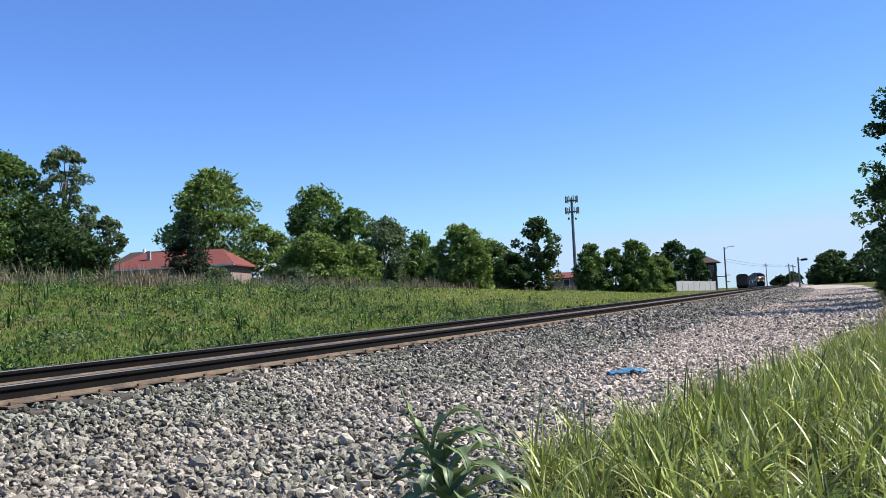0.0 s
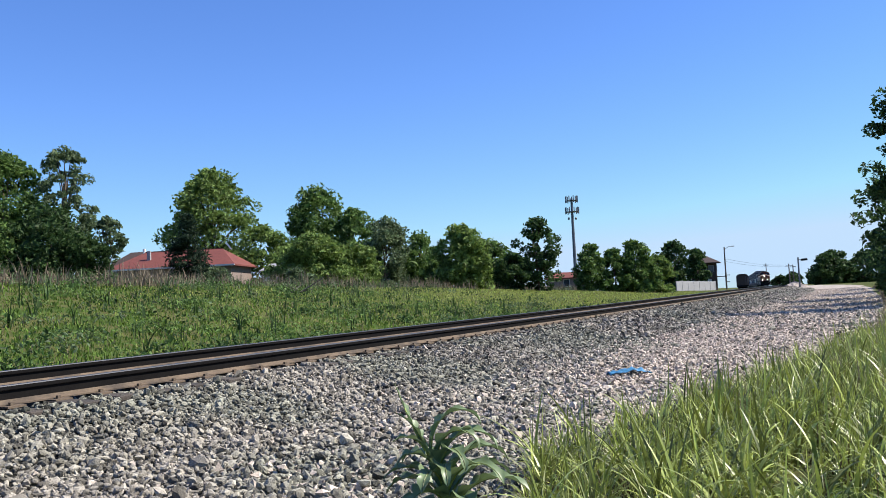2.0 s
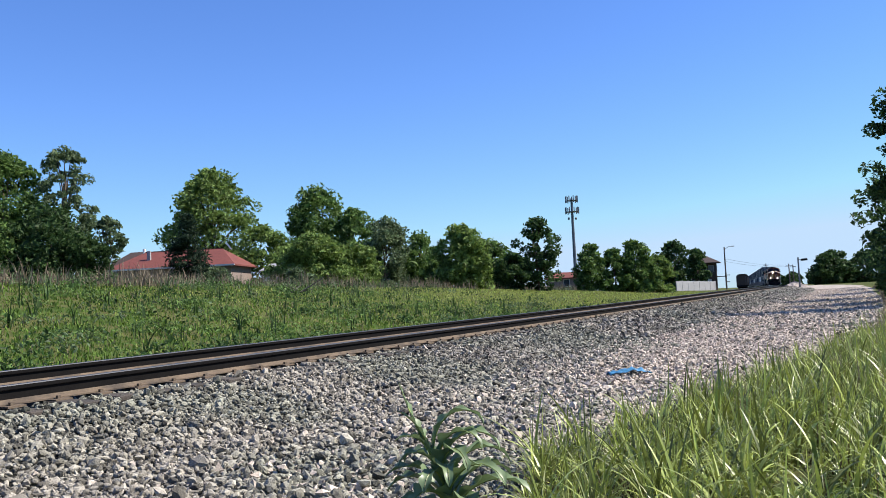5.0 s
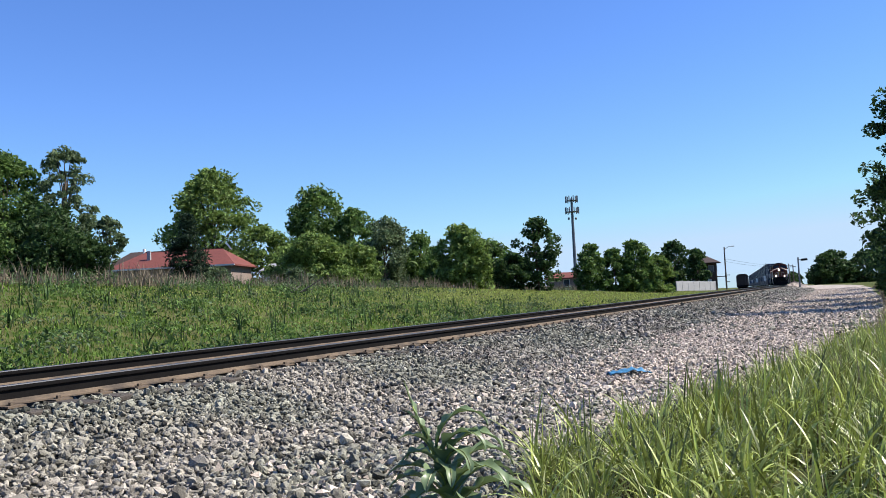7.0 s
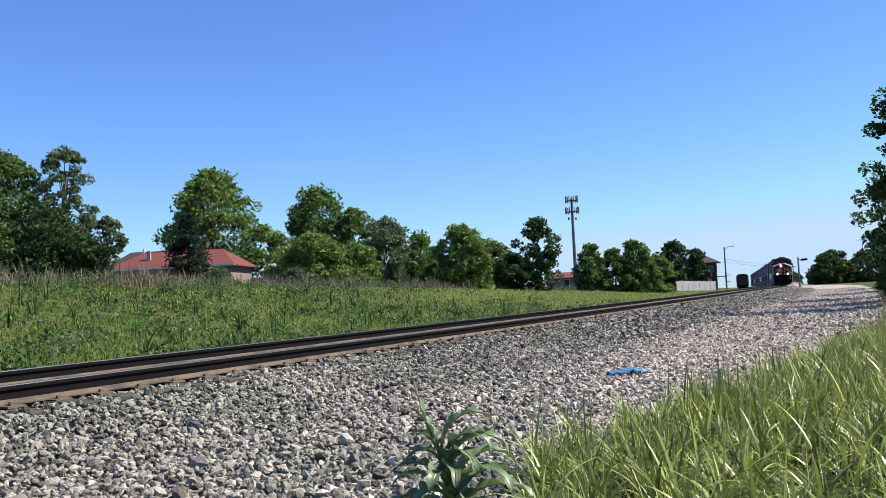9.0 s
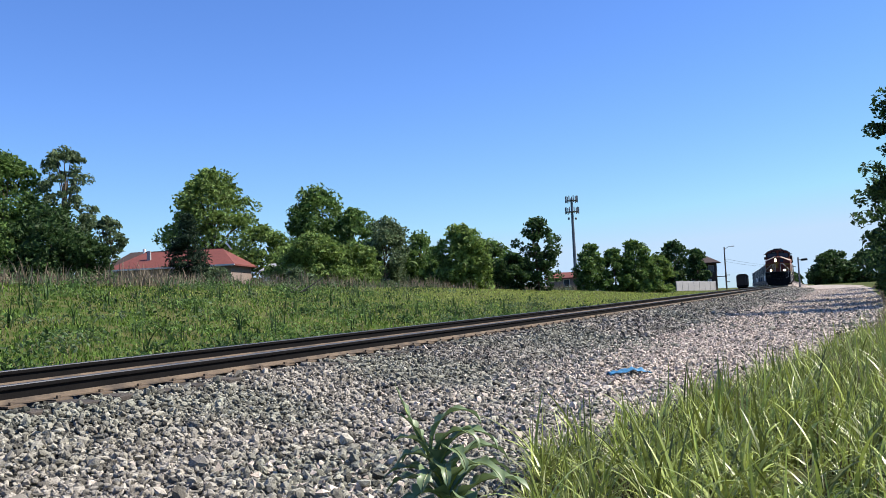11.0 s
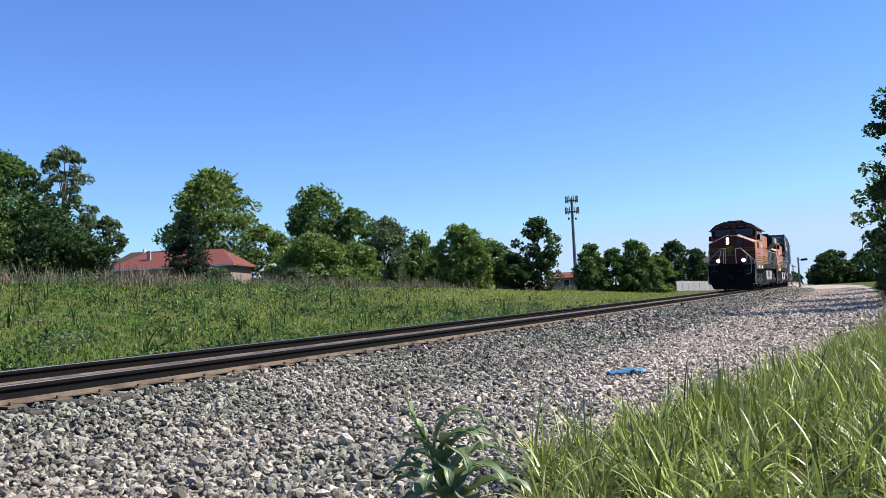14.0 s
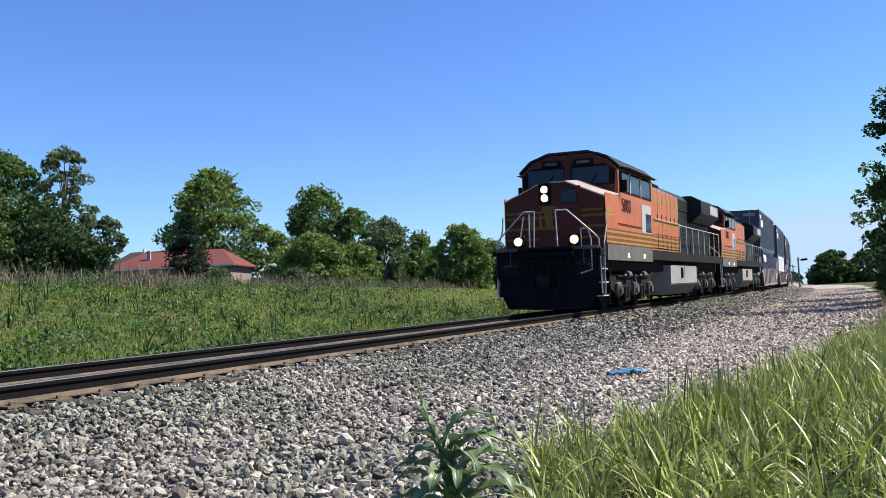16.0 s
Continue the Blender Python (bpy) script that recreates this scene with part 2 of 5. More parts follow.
class Shape:
    """Collects boxes, tubes and prisms for one mesh."""

    def __init__(self):
        self.bm = bmesh.new()

    def box(self, x0, x1, y0, y1, z0, z1, bevel=0.0, m=None):
        r = bmesh.ops.create_cube(self.bm, size=1.0, matrix=Matrix.Translation(((x0 + x1) / 2, (y0 + y1) / 2, (z0 + z1) / 2)) @ Matrix.Diagonal((abs(x1 - x0), abs(y1 - y0), abs(z1 - z0), 1)))
        if bevel:
            es = list({e for v in r["verts"] for e in v.link_edges})
            r2 = bmesh.ops.bevel(self.bm, geom=es, offset=bevel, segments=1, affect="EDGES")
            vs = list({v for f in r2["faces"] for v in f.verts} | {v for v in r["verts"] if v.is_valid})
        else:
            vs = r["verts"]
        if m:
            bmesh.ops.transform(self.bm, matrix=m, verts=vs)
        return self

    def tube(self, a, b, r, r2=None, n=8):
        a, b = Vector(a), Vector(b)
        d = b - a
        m = Matrix.Translation((a + b) / 2) @ d.to_track_quat("Z", "Y").to_matrix().to_4x4()
        bmesh.ops.create_cone(self.bm, cap_ends=True, segments=n, radius1=r, radius2=r if r2 is None else r2, depth=d.length, matrix=m)
        return self

    def pipe(self, pts, r, n=6):
        for a, b in zip(pts[:-1], pts[1:]):
            self.tube(a, b, r, n=n)
        for p in pts[1:-1]:
            bmesh.ops.create_icosphere(self.bm, subdivisions=1, radius=r * 1.05, matrix=Matrix.Translation(p))
        return self

    def prism(self, outline, axis, a, b):
        """An outline of (u, v) pushed along an axis from a to b."""
        def at(u, v, w):
            return {"x": (w, u, v), "y": (u, w, v), "z": (u, v, w)}[axis]
        lo = [self.bm.verts.new(at(u, v, a)) for u, v in outline]
        hi = [self.bm.verts.new(at(u, v, b)) for u, v in outline]
        fs = [self.bm.faces.new(lo), self.bm.faces.new(hi[::-1])]
        k = len(outline)
        for i in range(k):
            fs.append(self.bm.faces.new((lo[i], hi[i], hi[(i + 1) % k], lo[(i + 1) % k])))
        bmesh.ops.recalc_face_normals(self.bm, faces=fs)
        return self

    def hull(self, pts):
        vs = [self.bm.verts.new(p) for p in pts]
        r = bmesh.ops.convex_hull(self.bm, input=vs)
        bad = [v for v in r["geom_interior"] if isinstance(v, bmesh.types.BMVert)] + [v for v in r["geom_unused"] if isinstance(v, bmesh.types.BMVert)]
        if bad:
            bmesh.ops.delete(self.bm, geom=list(set(bad)), context="VERTS")
        return self

    def mesh(self, name, mat, smooth=False):
        bmesh.ops.recalc_face_normals(self.bm, faces=self.bm.faces[:])
        me = bpy.data.meshes.new(name)
        self.bm.to_mesh(me)
        self.bm.free()
        me.materials.append(mat)
        if smooth:
            for p in me.polygons:
                p.use_smooth = True
        return me


def part(name, shape, mat, parent, label="", smooth=False):
    """Links a shape or mesh as one object under a thing or a part."""
    me = shape.mesh(name, mat, smooth) if isinstance(shape, Shape) else shape
    ob = new(name, me)
    ob.parent = parent
    if label:
        ob["label"] = label
    return ob


# ---- ground ----
def build_ground():
    ss = np.unique(np.concatenate([np.arange(-30, 60, 1.0), np.arange(60, 260, 4.0), np.array([-500, -300, -150, -80, -50, 300, 360, 450, 600, 800, 1200, 1800, 2600, 4000])]))
    ll = np.unique(np.concatenate([np.arange(-9, 14, 0.35), np.arange(-34, -9, 1.5), np.array([-1400, -900, -500, -300, -180, -120, -90, -70, -56, -45, -38, 14, 16, 19, 24, 32, 45, 65, 90, 130, 200, 320, 600, 1200, 2500])]))
    S, L = np.meshgrid(ss, ll, indexing="ij")
    z = ground_z(S, L)
    rough = np.array([[rng_noise(a, b, 0.9) * 0.05 + rng_noise(a, b, 0.2, 5) * 0.08 for b in ll] for a in ss])
    z = z + rough * np.where((L > -3.6) & (L < 7.5), 0.08, np.where(np.abs(L) > 60, 0, 0.4))
    v = line_xyz(S, L, z).reshape(-1, 3)
    n, m = len(ss), len(ll)
    faces, index = [], []
    for i in range(n - 1):
        for j in range(m - 1):
            faces.append((i * m + j, (i + 1) * m + j, (i + 1) * m + j + 1, i * m + j + 1))
            s, l = (ss[i] + ss[i + 1]) / 2, (ll[j] + ll[j + 1]) / 2
            w = rng_noise(s, l, 0.35, 3) * 0.7
            verge = np.interp(s, [-6, -3.6, 0, 8, 22, 40, 90, 170, 400], [5.2, 5.7, 6.3, 7.2, 7.5, 8.0, 9.3, 11.0, 14.0])
            pale = np.interp(s, [-1, 3, 12, 60, 200], [6.6, 4.6, 3.6, 3.3, 3.2]) + w
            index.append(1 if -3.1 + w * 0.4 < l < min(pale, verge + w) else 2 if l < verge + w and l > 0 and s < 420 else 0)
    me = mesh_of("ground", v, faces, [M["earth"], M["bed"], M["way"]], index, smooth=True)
    g = new("ground", me)
    return tagged(g, "rough ground with ballast bed, pale gravel way and grassy field", "ground", kind="structure")


ground = build_ground()


def stones(rng, s0, s1, l0, l1, per_m2, size, mat, name, label, faces8=False, keep=None, lift=0.3):
    """Broken stones strewn over the ground, joined into one mesh."""
    n = int((s1 - s0) * (l1 - l0) * per_m2)
    s, l = rng.uniform(s0, s1, n), rng.uniform(l0, l1, n)
    if keep is not None:
        k = keep(s, l, rng)
        s, l = s[k], l[k]
        n = len(s)
    c = on_ground(s, l)
    if faces8:
        tv = np.array([(1, 0, 0), (-1, 0, 0), (0, 1, 0), (0, -1, 0), (0, 0, 1), (0, 0, -1)], float)
        tf = np.array([(0, 2, 4), (2, 1, 4), (1, 3, 4), (3, 0, 4), (2, 0, 5), (1, 2, 5), (3, 1, 5), (0, 3, 5)])
    else:
        bm = bmesh.new()
        bmesh.ops.create_icosphere(bm, subdivisions=1, radius=1.0)
        tv = np.array([v.co[:] for v in bm.verts])
        tf = np.array([[v.index for v in f.verts] for f in bm.faces])
        bm.free()
    v = np.repeat(tv[None], n, 0) * rng.uniform(0.62, 1.25, (n, len(tv), 1))
    sz = rng.lognormal(0, 0.28, (n, 1, 1)) * size
    v = v * sz * np.stack([rng.uniform(0.8, 1.4, n), rng.uniform(0.6, 1.0, n), rng.uniform(0.45, 0.85, n)], -1)[:, None, :]
    # free turns
    q = rng.normal(size=(n, 4)) * np.array([1, 0.35, 0.35, 1])
    q /= np.linalg.norm(q, axis=1, keepdims=True)
    w, x, y, z = q.T
    R = np.stack([1 - 2 * (y * y + z * z), 2 * (x * y - z * w), 2 * (x * z + y * w), 2 * (x * y + z * w), 1 - 2 * (x * x + z * z), 2 * (y * z - x * w), 2 * (x * z - y * w), 2 * (y * z + x * w), 1 - 2 * (x * x + y * y)], -1).reshape(n, 3, 3)
    v = np.einsum("nij,nkj->nki", R, v) + c[:, None, :]
    v[:, :, 2] += (sz[:, :, 0] * rng.uniform(-0.1, lift * 2, (n, 1)))
    f = tf[None] + (np.arange(n) * len(tv))[:, None, None]
    ob = new(name, fast_mesh(name, v.reshape(-1, 3), f.reshape(-1, 3), mat))
    ob.parent = ground
    ob["kind"] = "stuff"
    ob["label"] = label
    return ob


# ---- track ----
RAIL = [(-0.07, -0.186), (0.07, -0.186), (0.07, -0.172), (0.022, -0.156), (0.011, -0.135), (0.010, -0.065), (0.014, -0.052), (0.036, -0.042), (0.037, -0.010), (0.030, -0.001), (0.0, 0.0), (-0.030, -0.001), (-0.037, -0.010), (-0.036, -0.042), (-0.014, -0.052), (-0.010, -0.065), (-0.011, -0.135), (-0.022, -0.156), (-0.07, -0.172)]


def build_rail(lat, parent, shift=0.0):
    ss = np.concatenate([np.arange(-40, 120, 2.0), np.arange(120, 260, 6), np.arange(260, 900, 40)])
    k = len(RAIL)
    v = np.concatenate([canted(np.full(k, s), lat + np.array([p[0] for p in RAIL]), np.array([p[1] for p in RAIL])) for s in ss])
    faces, index = [], []
    for i in range(len(ss) - 1):
        for j in range(k):
            j2 = (j + 1) % k
            faces.append((i * k + j, i * k + j2, (i + 1) * k + j2, (i + 1) * k + j))
            # Webs get the shade-dark steel; head undersides shiny steel for a bright line.
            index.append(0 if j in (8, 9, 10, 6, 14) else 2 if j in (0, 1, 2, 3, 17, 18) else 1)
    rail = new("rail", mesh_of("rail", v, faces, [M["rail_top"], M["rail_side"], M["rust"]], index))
    rail.parent = parent
    return rail


def build_track():
    tr = tagged(new("railway_track"), "single steel railway track on wooden ties and ballast", "railway track", kind="structure")
    for lat in (-0.755, 0.755):
        build_rail(lat, tr)
    tie = Shape().box(-0.115, 0.115, -1.3, 1.3, -0.38, -0.205, bevel=0.012).mesh("tie", M["tie"])
    plate = Shape().box(-0.1, 0.1, -0.18, 0.18, -0.205, -0.186).box(-0.02, 0.02, -0.115, -0.085, -0.19, -0.155).box(-0.02, 0.02, 0.085, 0.115, -0.19, -0.155).mesh("tie_plate", M["rust"])
    rng = np.random.default_rng(5)
    for i in range(230):
        s = -12 + i * 0.53
        th = float(heading(s))
        m = Matrix.Translation(Vector(canted(s, 0.0, 0.0))) @ Matrix.Rotation(math.pi / 2 - th, 4, "Z") @ Matrix.Rotation(radians(rng.normal(0, 0.8)), 4, "Z")
        m = m @ Matrix.Rotation(-CANT / 1.5, 4, "X") @ Matrix.Translation((0, rng.normal(0, 0.03), rng.normal(0, 0.006)))
        o = new("tie", tie)
        o.parent, o.matrix_basis = tr, m
        if i < 110:
            for lat in (-0.755, 0.755):
                p = new("tie_plate", plate)
                p.parent = tr
                p.matrix_basis = Matrix.Translation(Vector(canted(s, lat, 0.0))) @ Matrix.Rotation(math.pi / 2 - th, 4, "Z")
    return tr


track = build_track()


# ---- train ----
# A vehicle's own space: x ahead, y to its camera side, z over the rail head, x = 0 at the front of the nose.
def text_mesh(body, size, mat, name):
    cu = bpy.data.curves.new(name, "FONT")
    cu.body, cu.size, cu.extrude, cu.align_x, cu.align_y = body, size, 0.006, "CENTER", "CENTER"
    tmp = new("lettering", cu)
    dg = bpy.context.evaluated_depsgraph_get()
    me = bpy.data.meshes.new_from_object(tmp.evaluated_get(dg))
    bpy.data.objects.remove(tmp)
    bpy.data.curves.remove(cu)
    me.materials.clear()
    me.materials.append(mat)
    me.name = name
    return me


def wheelset(parent, x, r, mat, hub):
    ax = new("wheelset", None)
    ax.parent, ax.location = parent, (x, 0, r)
    me = Shape().tube((0, -0.9, 0), (0, 0.9, 0), 0.09, n=8).mesh("axle", mat)
    part("axle", me, mat, ax)
    for y in (-0.755, 0.755):
        sh = Shape()
        o = 0.07 if y > 0 else -0.07
        sh.tube((0, y - 0.065, 0), (0, y + 0.065, 0), r, n=24)
        sh.tube((0, y - o * 1.2, 0), (0, y - o * 0.8, 0), r + 0.028, n=24)
        sh.tube((0, y + o * 0.6, 0), (0, y + o * 1.5, 0), r * 0.35, n=12)
        part("wheel", sh, hub, ax)
    return ax


def build_truck(parent, xc, base, r, half, fmat):
    frame_shape = Shape().box(xc - 0.35, xc + 0.35, -half, half, 0.55, 0.95)
    e, lo, hi = base / 2 + 0.75, 0.50, 1.02
    for sg in (1, -1):
        prof = [(xc - e, 0.66), (xc - e, 0.92), (xc - e + 0.25, hi), (xc + e - 0.25, hi), (xc + e, 0.92), (xc + e, 0.66), (xc + e - 0.5, lo), (xc - e + 0.5, lo)]
        frame_shape.prism(prof, "y", sg * half - 0.10, sg * half + 0.06)
    t = part("truck_frame", frame_shape, fmat, parent)
    for sg in (1, -1):
        y = sg * (half + 0.06)
        for x in (xc - base / 4, xc + base / 4):
            part("brake_cylinder", Shape().tube((x - 0.22, y + sg * 0.10, 1.00), (x + 0.16, y + sg * 0.10, 1.00), 0.10, n=10).tube((x + 0.16, y + sg * 0.10, 1.00), (x + 0.42, y + sg * 0.10, 0.96), 0.03, n=6), M["sill"], t)
        part("damper", Shape().tube((xc + 0.1, y + sg * 0.09, 0.50), (xc + 0.1, y + sg * 0.09, 1.02), 0.05, n=8), M["truck"], t)
        for x in (xc - e + 0.1, xc + e - 0.1):
            part("sand_hose", Shape().pipe([(x, y, 1.15), (x + 0.05, y + sg * 0.02, 0.6), (x + (0.18 if x < xc else -0.18), y - sg * 0.1, 0.14)], 0.022), M["truck"], t)
    n = 3 if base > 3 else 2
    for i in range(n):
        x = xc + base * (i / (n - 1) - 0.5)
        for y in (half + 0.02, -half - 0.02):
            sg = 1 if y > 0 else -1
            box = Shape().box(x - 0.19, x + 0.19, y, y + sg * 0.16, 0.36, 0.78, 0.04)
            box.tube((x, y + sg * 0.1, 0.55), (x, y + sg * 0.22, 0.55), 0.13, n=10)
            part("axle_box", box, M["truck"], t)
            if i < n - 1:
                x2 = x + base / (n - 1) / 2
                sp = Shape()
                for k in (-0.16, 0.16):
                    sp.tube((x2 + k, y + sg * 0.05, 0.30), (x2 + k, y + sg * 0.05, 0.64), 0.10, n=10)
                sp.box(x2 - 0.3, x2 + 0.3, y - 0.05, y + sg * 0.12, 0.22, 0.30)
                part("spring_nest", sp, M["grime"], t)
    part("brake_rod", Shape().pipe([(xc - base / 2, half + 0.1, 0.95), (xc + base / 2, half + 0.1, 0.95)], 0.035), fmat, t)
    return [wheelset(parent, xc + base * (i / (n - 1) - 0.5), r, M["grime"], M["grime"]) for i in range(n)]


def stripes(sh, x0, x1, y, z0, z1):
    return sh.box(x0, x1, y - 0.004, y + 0.004, z0, z1)


def build_loco():
    L = tagged(new("locomotive"), "orange diesel locomotive, nose shade painted in as dull red, yellow stripes, lamps lit", "locomotive", group="train")
    W2 = 1.47
    # frame and porch
    part("frame", Shape().box(-20.6, 0.95, -1.50, 1.50, 1.50, 1.72, 0.02).box(-20.4, 0.7, -0.7, 0.7, 1.05, 1.52), M["black"], L)
    for y, nm in ((1.50, "side_sill"), (-1.54, "side_sill")):
        part(nm, Shape().box(-5.4, 0.1, y, y + 0.04, 1.40, 1.84), M["sill"], L, "dusty dark grey side sill")
        part(nm, Shape().box(-20.5, -5.41, y, y + 0.03, 1.48, 1.80), M["grime"], L, "dark side sill")
    # pilot, plow and steps
    part("pilot", Shape().box(0.75, 0.97, -1.48, 1.48, 0.95, 1.78, 0.03).box(0.4, 0.8, -1.3, 1.3, 0.5, 1.0), M["black"], L)
    part("snow_plow", Shape().hull([(0.9, -1.18, 0.12), (0.9, 1.18, 0.12), (1.35, 0, 0.10), (0.85, -1.42, 0.6), (0.85, 1.42, 0.6), (0.85, -1.42, 0.95), (0.85, 1.42, 0.95), (1.0, 0, 0.95), (0.7, -1.15, 0.2), (0.7, 1.15, 0.2)]), M["black"], L)
    part("anticlimber", Shape().box(0.97, 1.22, -0.8, 0.8, 1.52, 1.66, 0.02).box(0.97, 1.22, -0.8, 0.8, 1.70, 1.80, 0.02), M["black"], L)
    part("coupler", Shape().box(0.9, 1.35, -0.12, 0.12, 0.78, 0.98, 0.03).box(1.3, 1.62, -0.17, 0.17, 0.72, 1.03, 0.06), M["grime"], L)
    part("air_hose", Shape().pipe([(1.0, 0.35, 1.0), (1.15, 0.36, 0.8), (1.2, 0.3, 0.55), (1.3, 0.22, 0.45)], 0.024), M["grime"], L)
    part("air_hose", Shape().pipe([(1.0, -0.4, 1.0), (1.15, -0.42, 0.75), (1.2, -0.34, 0.5)], 0.024), M["grime"], L)
    for y in (1.28, -1.28):
        st = part("step_well", Shape().box(0.15, 0.75, y - 0.2, y + 0.2, 0.45, 1.5, 0.02), M["black"], L)
        for z in (0.42, 0.78, 1.14):
            part("step", Shape().box(0.1, 0.85, y - 0.24, y + 0.24, z, z + 0.035), M["silver"], st, "pale worn step tread")
    # nose
    def nose_top(x):
        return 3.22 + min(1, -x / 1.3) * 0.16
    pts = []
    for x, ins in ((0.0, 0.03), (-1.5, 0.0)):
        t = nose_top(x)
        for sg in (-1, 1):
            pts += [(x, sg * (W2 - ins), 1.72), (x, sg * (W2 - ins), t - 0.06), (x - 0.02, sg * 0.36, t + 0.42)]
    # The front's shade is in this red; the side panels stay orange.
    part("nose", Shape().hull(pts), M["maroon"], L, "wide orange nose, its shade painted in as dull red")
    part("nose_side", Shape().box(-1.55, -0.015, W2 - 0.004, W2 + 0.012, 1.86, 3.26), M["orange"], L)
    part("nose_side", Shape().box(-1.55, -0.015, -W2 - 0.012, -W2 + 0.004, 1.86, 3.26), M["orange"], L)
    # pale roof panels of the nose, highlight put into their colour, just over it
    for sg in (-1, 1):
        a = [(0.02, sg * (W2 + 0.01), nose_top(0) - 0.055), (0.01, sg * 0.36, nose_top(0) + 0.435), (-1.5, sg * 0.36, nose_top(-1.5) + 0.445), (-1.5, sg * (W2 + 0.01), nose_top(-1.5) - 0.045)]
        part("nose_top", Shape().hull([*a, *[(p[0], p[1], p[2] - 0.035) for p in a]]), M["cream"], L, "pale nose top with its highlight in the colour")
    part("nose_top", Shape().box(-1.5, 0.02, -0.36, 0.36, nose_top(0) + 0.40, nose_top(0) + 0.435), M["cream"], L)
    # nose front details; their yellow is dimmed in the colour for shade
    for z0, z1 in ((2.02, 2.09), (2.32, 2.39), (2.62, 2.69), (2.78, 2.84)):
        part("stripe", Shape().box(0.0, 0.012, -1.42, 1.42, z0, z1), M["gold"], L, "yellow stripe dimmed in its colour for shade")
    part("nose_emblem", Shape().box(0.004, 0.016, -0.34, 0.10, 2.86, 2.97).hull([(0.004, -0.30, 2.86), (0.016, -0.30, 2.86), (0.004, -0.06, 2.86), (0.016, -0.06, 2.86), (0.004, -0.02, 2.30), (0.016, -0.02, 2.30), (0.004, -0.22, 2.30), (0.016, -0.22, 2.30)]).box(0.004, 0.016, -0.72, -0.62, 2.36, 2.74).box(0.004, 0.016, -0.44, -0.36, 2.36, 2.74), M["gold"], L, "plain yellow emblem dimmed in its colour for shade")
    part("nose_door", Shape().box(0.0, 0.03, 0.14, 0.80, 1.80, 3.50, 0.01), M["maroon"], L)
    part("door_window", Shape().box(0.025, 0.05, 0.26, 0.68, 3.02, 3.42, 0.02), M["glass"], L)
    hl = part("headlight", Shape().box(-0.02, 0.07, -0.42, -0.06, 3.02, 3.66, 0.04), M["black"], L)
    for z in (3.20, 3.44):
        # Gold rings put the lamps' warm glow into colour.
        part("bezel", Shape().tube((0.04, -0.24, z), (0.075, -0.24, z), 0.118, n=16), M["gold"], hl, "lamp bezel, gold in place of the lamp's glow")
        part("lens", Shape().tube((0.05, -0.24, z), (0.085, -0.24, z), 0.088, n=16), M["lamp"], hl, "lit white lamp")
    for y in (-0.80, 0.80):
        dl = part("ditch_light", Shape().box(0.82, 1.02, y - 0.17, y + 0.17, 1.80, 2.14, 0.03), M["black"], L)
        # Same gold ring, standing for glow round the lens.
        part("bezel", Shape().tube((1.0, y, 1.97), (1.025, y, 1.97), 0.14, n=16), M["gold"], dl, "lamp bezel, gold in place of the lamp's glow")
        part("lens", Shape().tube((1.0, y, 1.97), (1.035, y, 1.97), 0.105, n=16), M["lamp"], dl, "lit white lamp")
    # handrails on the porch
    for sg in (1, -1):
        rail = [(1.05, sg * 0.30, 1.78), (1.05, sg * 0.30, 2.78), (1.05, sg * 0.62, 2.78), (0.95, sg * 1.40, 2.05), (0.9, sg * 1.46, 1.95), (0.85, sg * 1.50, 0.50)]
        part("handrail", Shape().pipe([rail[1], rail[2], rail[3], rail[4], rail[5]], 0.021), M["silver"], L, "pale grey handrail")
        part("handrail", Shape().pipe([(0.1, sg * 1.50, 2.7), (0.1, sg * 1.52, 2.35), (0.55, sg * 1.53, 1.85), (0.6, sg * 1.53, 0.5)], 0.02), M["silver"], L, "pale grey handrail")
        part("handrail", Shape().pipe([(1.05, sg * 0.34, 1.75), (1.05, sg * 0.30, 2.78)], 0.02), M["silver"], L, "pale grey handrail")
        part("grab_iron", Shape().pipe([(1.0, sg * 1.05, 1.75), (1.03, sg * 1.05, 1.35), (1.03, sg * 1.3, 1.2)], 0.016), M["truck"], L)
    part("nose_sill", Shape().box(0.97, 1.04, -1.46, 1.46, 1.70, 1.79, 0.01), M["sill"], L, "worn edge of the front porch")
    for k in range(7):
        y = -0.62 + k * 0.2 + (0.06 if k > 2 else 0)
        part("air_hose", Shape().pipe([(1.0, y, 1.46), (1.16, y, 1.40), (1.20, y + 0.03, 1.22), (1.12, y + 0.05, 1.06)], 0.020), M["grime"], L, "dark rubber hose")
    for y in (-1.05, 1.05):
        part("end_plate", Shape().box(0.97, 0.99, y - 0.22, y + 0.22, 1.02, 1.46, 0.01), M["grime"], L)
        part("grab_iron", Shape().pipe([(0.98, y - 0.18, 1.30), (1.06, y - 0.18, 1.30), (1.06, y + 0.18, 1.30), (0.98, y + 0.18, 1.30)], 0.016), M["truck"], L)
    part("plow_edge", Shape().pipe([(0.92, -1.40, 0.94), (1.05, 0, 0.94), (0.92, 1.40, 0.94)], 0.018), M["grime"], L)
    part("plow_edge", Shape().pipe([(0.95, -1.18, 0.13), (1.38, 0, 0.11), (0.95, 1.18, 0.13)], 0.018), M["grime"], L)
    part("handrail", Shape().pipe([(0.95, 0.98, 1.80), (0.98, 0.98, 2.25), (0.98, 1.18, 2.25), (0.98, 1.26, 1.95), (0.98, 1.26, 1.15), (1.0, 0.95, 1.05)], 0.018), M["silver"], L, "pale grey handrail")
    part("handrail", Shape().pipe([(1.05, -0.46, 1.78), (1.05, -0.46, 2.72)], 0.02), M["silver"], L, "pale grey handrail")
